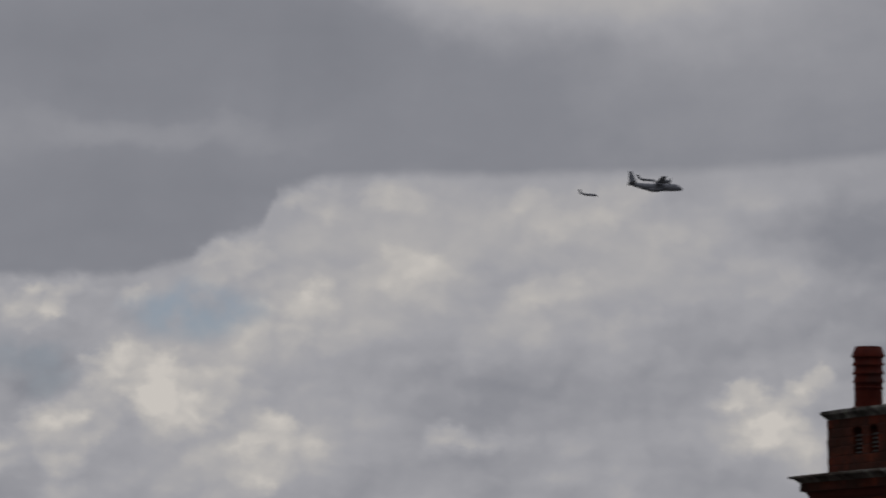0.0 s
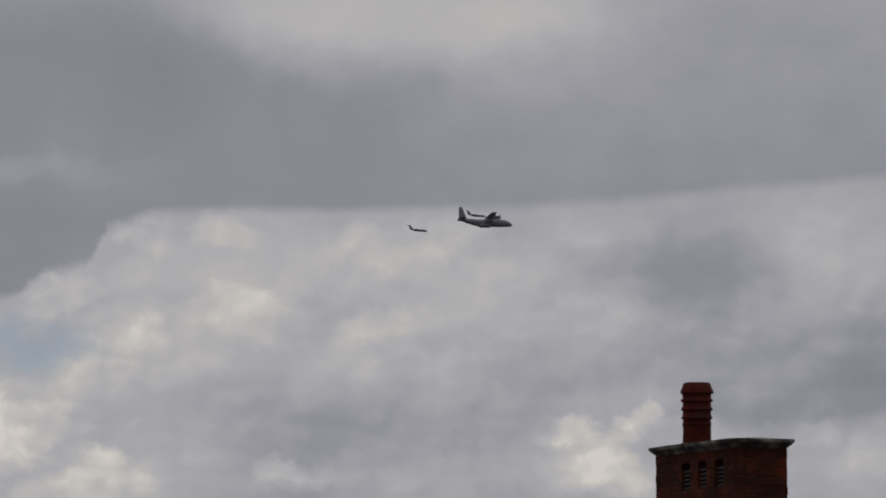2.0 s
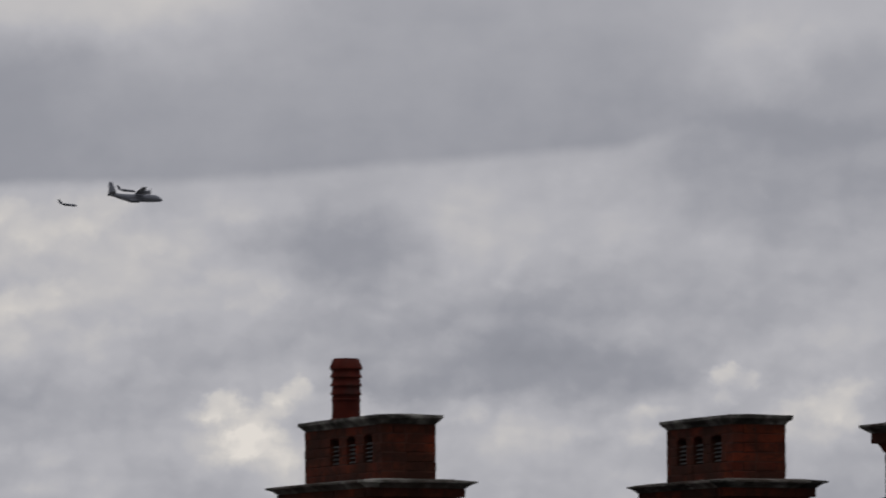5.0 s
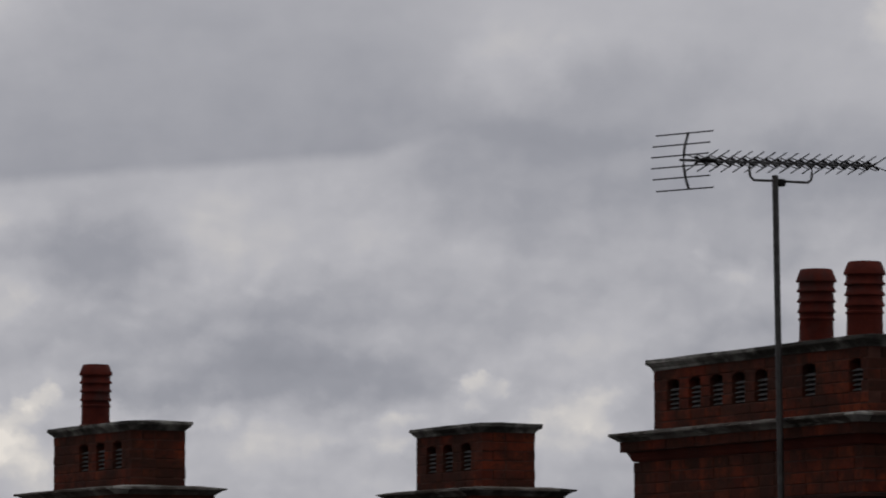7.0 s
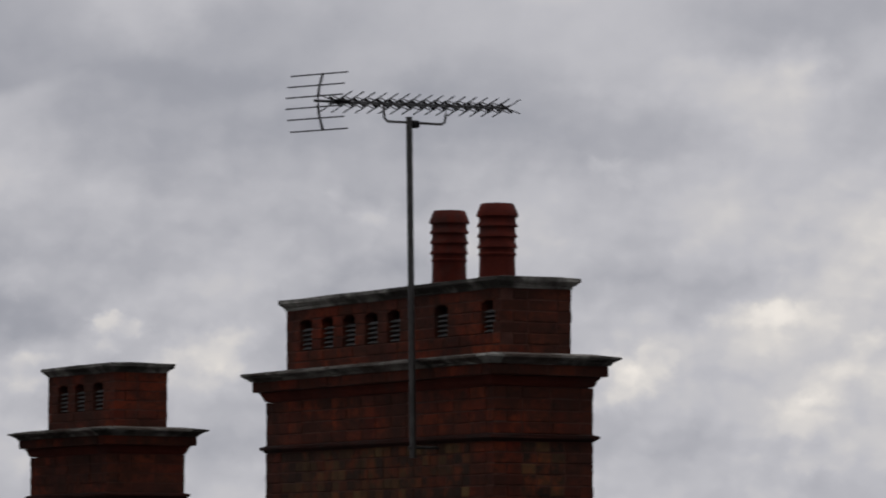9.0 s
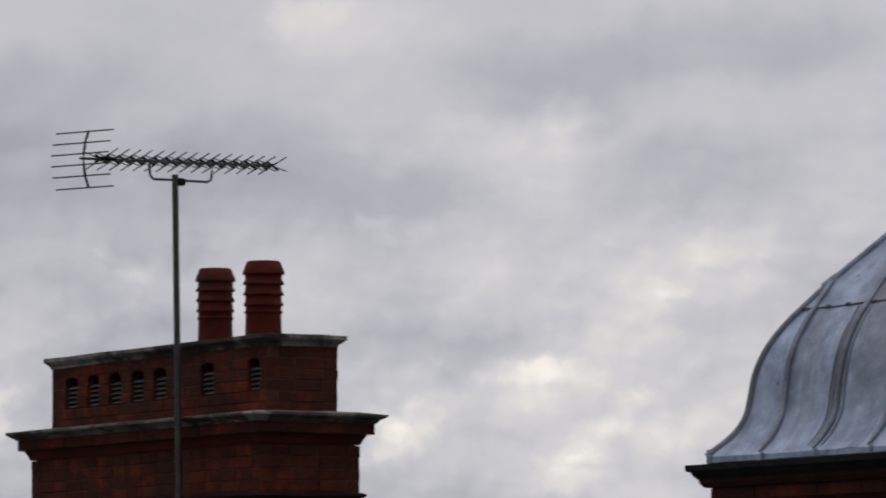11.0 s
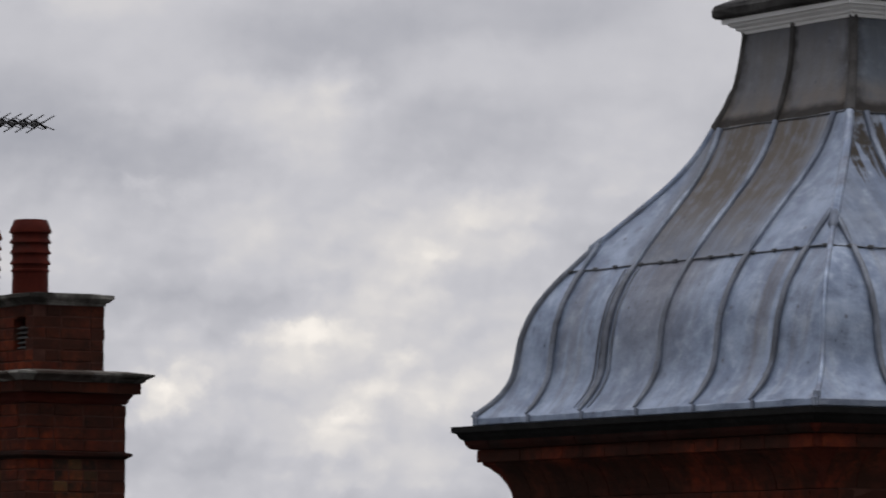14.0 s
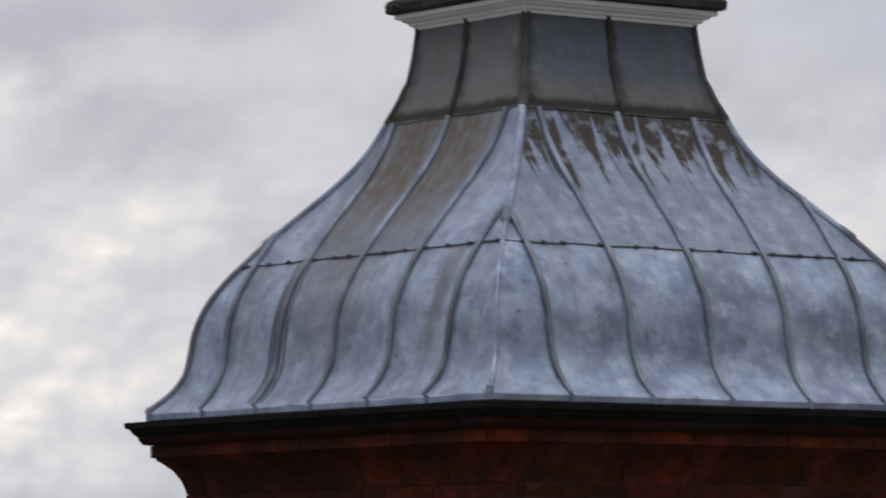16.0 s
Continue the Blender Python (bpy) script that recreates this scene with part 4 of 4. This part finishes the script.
def brick_moulding(half, profile, seed, z_lo, material):
    """One course of moulded bricks along the four sides: every brick an object on a shared mesh."""
    rnd = random.Random(seed)
    n = 15
    bed = moulding(bmesh.new(), half + OBLONG_X, half + OBLONG_Y, [(-0.05, EZ + z_lo)] + [(o - 0.004, EZ + z_lo + z) for o, z in profile] + [(-0.05, EZ + z_lo + profile[-1][1])])
    part("cornice_bed", bed, M_FACADE, turret, "moulded brick cornice with mitred corners")

    def piece(wide):
        bm = bmesh.new()
        for x in (-wide / 2, wide / 2):
            ring = [bm.verts.new((x, -o, z)) for o, z in profile]
            ring += [bm.verts.new((x, 0.10, profile[-1][1])), bm.verts.new((x, 0.10, profile[0][1]))]
            bm.faces.new(ring)
        bm.verts.ensure_lookup_table()
        k = len(profile) + 2
        for i in range(k):
            bm.faces.new((bm.verts[i], bm.verts[(i + 1) % k], bm.verts[k + (i + 1) % k], bm.verts[k + i]))
        return finish(bm, material, "moulded_brick")
    for face in range(4):
        wide = half + widen(face)
        size = 2 * wide / n
        mesh = piece(size - 0.006)
        for i in range(n):
            ob = new("moulded_brick", mesh)
            ob.parent = turret
            ob.matrix_local = Matrix.Rotation((face - 1) * math.pi / 2, 4, "Z") @ pose(-wide + (i + 0.5) * size, -half - push_out(face) + rnd.uniform(-0.002, 0.002), EZ + z_lo + rnd.uniform(-0.001, 0.001))


# top course: soot plus the gutter's shade, both in the brick colour
brick_moulding(1.735, [(0.0, 0.0), (0.02, 0.004), (0.040, 0.03), (0.042, 0.050)], 1, 0.999, M_SOOT_SHADE)
brick_moulding(1.690, [(0.034, 0.0), (0.034, 0.070), (0.02, 0.074)], 2, 0.925, M_BRICK_CORNICE)
brick_moulding(1.560, [(0.0, 0.0), (0.012, 0.005), (0.018, 0.04), (0.034, 0.085), (0.070, 0.145), (0.112, 0.185), (0.140, 0.205), (0.140, 0.218)], 3, 0.705, M_BRICK_CORNICE)
tcore = block(bmesh.new(), -1.50, 1.50, -1.50, 1.50, 0.0, EZ + 1.06)
block(tcore, -1.60, 1.60, -1.60, 1.60, EZ + 0.92, EZ + 1.06)
trest = bmesh.new()
rows = 12
brick_wall(turret, 1.572 + OBLONG_X, 1.572 + OBLONG_Y, EZ + 0.705 - 12 * 0.075, rows, 0.075, random.Random(5), (), (), lambda f, r: False, False, tcore, trest)
block(tcore, -1.565, 1.565, -1.565, 1.565, 0.0, EZ + 0.705 - 12 * 0.075)
part("shaft", tcore, M_MORTAR, turret, "mortar and hidden brick core of the turret")
tagged(part("brickwork", trest, M_BRICK_ROW, turret), kind="stuff")


# ---------- aircraft, far off ----------
def loft(bm, stations, sides=20):
    """A body along x: (x, half-width, half-height, centre height)."""
    rings = [[bm.verts.new((x, w * math.cos(k * math.tau / sides), c + h * math.sin(k * math.tau / sides))) for k in range(sides)] for x, w, h, c in stations]
    for a, b in zip(rings, rings[1:]):
        for k in range(sides):
            bm.faces.new((a[k], a[(k + 1) % sides], b[(k + 1) % sides], b[k]))
    bm.faces.new(list(reversed(rings[0])))
    bm.faces.new(rings[-1])
    return bm


def blade(bm, root, tip, root_chord, tip_chord, thick):
    """A wing or fin: an airfoil-like section from root to tip; chords run along -x from their leading edges."""
    root, tip = Vector(root), Vector(tip)
    along = (tip - root).normalized()
    up = Vector((1, 0, 0)).cross(along).normalized()
    rings = []
    for p, c in ((root, root_chord), (tip, tip_chord)):
        sec = [(0, 0), (-0.08, 0.5), (-0.3, 0.6), (-0.7, 0.3), (-1, 0), (-0.7, -0.25), (-0.3, -0.4), (-0.08, -0.35)]
        rings.append([bm.verts.new(p + Vector((x * c, 0, 0)) + up * (y * thick * c)) for x, y in sec])
    for k in range(8):
        bm.faces.new((rings[0][k], rings[0][(k + 1) % 8], rings[1][(k + 1) % 8], rings[1][k]))
    bm.faces.new(list(reversed(rings[0])))
    bm.faces.new(rings[1])
    return bm


def sky_place(bearing, height, distance):
    b, e = radians(bearing), radians(height)
    return EYE + Vector((math.sin(b) * math.cos(e), math.cos(b) * math.cos(e), math.sin(e))) * distance


def transport(at, heading, bank):
    pl = thing("transport_aircraft", Matrix.Translation(at) @ pose(0, 0, 0, 0, 0, 90 - heading) @ pose(0, 0, 0, bank, 0.5, 0), "dark grey four-engined propeller transport aircraft in flight", "aircraft")
    body = loft(bmesh.new(), [(15.0, 0.3, 0.3, -0.9), (14.3, 1.0, 0.9, -0.75), (13.0, 1.6, 1.5, -0.35), (11.0, 2.0, 1.95, 0.0), (8.5, 2.1, 2.05, -0.05), (-3.0, 2.1, 2.05, -0.05), (-6.5, 1.9, 1.75, 0.4), (-10.5, 1.3, 1.2, 1.1), (-13.5, 0.7, 0.7, 1.55), (-14.8, 0.25, 0.3, 1.7)])
    part("fuselage", body, M_GREY_PAINT, pl, "", True)
    for s in (-1, 1):
        part("wing", blade(bmesh.new(), (4.6, s * 1.2, 2.3), (3.4, s * 20.2, 2.9), 5.0, 2.6, 0.16), M_GREY_PAINT, pl)
        part("tailplane", blade(bmesh.new(), (-10.6, s * 0.4, 1.9), (-11.9, s * 8.0, 2.0), 4.0, 2.0, 0.12), M_GREY_PAINT, pl)
        part("undercarriage_fairing", loft(bmesh.new(), [(3.8, 0.2, 0.2, -1.5), (2.6, 0.6, 0.8, -1.5), (-2.2, 0.6, 0.8, -1.5), (-3.8, 0.15, 0.2, -1.4)]), M_GREY_PAINT, pl, "", True).location = (0, s * 2.0, 0)
        for y in (5.0, 10.2):
            e = part("engine", loft(bmesh.new(), [(7.3, 0.25, 0.3, 0), (6.6, 0.5, 0.6, 0), (4.5, 0.55, 0.75, 0), (1.5, 0.35, 0.4, 0.1)]), M_GREY_PAINT, pl, "", True)
            e.location = (0, s * y, 2.0)
            for k in range(4):
                a = k * math.pi / 2 + 0.5
                part("propeller_blade", blade(bmesh.new(), (6.95, 0, 0), (6.95, math.cos(a) * 2.05, math.sin(a) * 2.05), 0.30, 0.30, 0.2), M_GREY_PAINT, e)
    part("fin", blade(bmesh.new(), (-9.4, 0, 1.4), (-12.5, 0, 8.4), 5.0, 1.7, 0.08), M_GREY_PAINT, pl)
    return pl


def jet(at, heading, bank):
    pl = thing("jet_aircraft", Matrix.Translation(at) @ pose(0, 0, 0, 0, 0, 90 - heading) @ pose(0, 0, 0, bank, 4.0, 0), "small grey high-tailed jet aircraft in flight", "aircraft", "jets with the transport")
    body = loft(bmesh.new(), [(8.2, 0.15, 0.15, -0.25), (7.4, 0.6, 0.55, -0.15), (6.0, 0.95, 1.0, 0), (-2.0, 0.97, 1.05, 0), (-5.0, 0.7, 0.75, 0.3), (-7.6, 0.25, 0.3, 0.75)], 16)
    part("fuselage", body, M_PALE_PAINT, pl, "", True)
    for s in (-1, 1):
        part("wing", blade(bmesh.new(), (1.9, s * 0.6, -0.6), (-0.7, s * 7.2, -0.1), 3.2, 1.2, 0.14), M_GREY_PAINT, pl)
        part("tailplane", blade(bmesh.new(), (-7.3, s * 0.05, 3.6), (-8.6, s * 3.0, 3.65), 1.7, 0.9, 0.12), M_PALE_PAINT, pl)
        part("engine", loft(bmesh.new(), [(-1.9, 0.45, 0.45, 0), (-2.6, 0.55, 0.55, 0), (-4.6, 0.4, 0.4, 0)], 14), M_GREY_PAINT, pl, "", True).location = (0, s * 1.4, 0.45)
    part("fin", blade(bmesh.new(), (-4.3, 0, 0.6), (-7.0, 0, 3.75), 3.2, 2.0, 0.1), M_PALE_PAINT, pl)
    return pl


transport(sky_place(-11.05, 5.412, 2600), 70, -3)
jet(sky_place(-11.05 - 0.797, 5.412 - 0.086, 4150), 70, 0)
jet(sky_place(-11.05 - 0.10, 5.412 + 0.088, 4150), 70, 0)
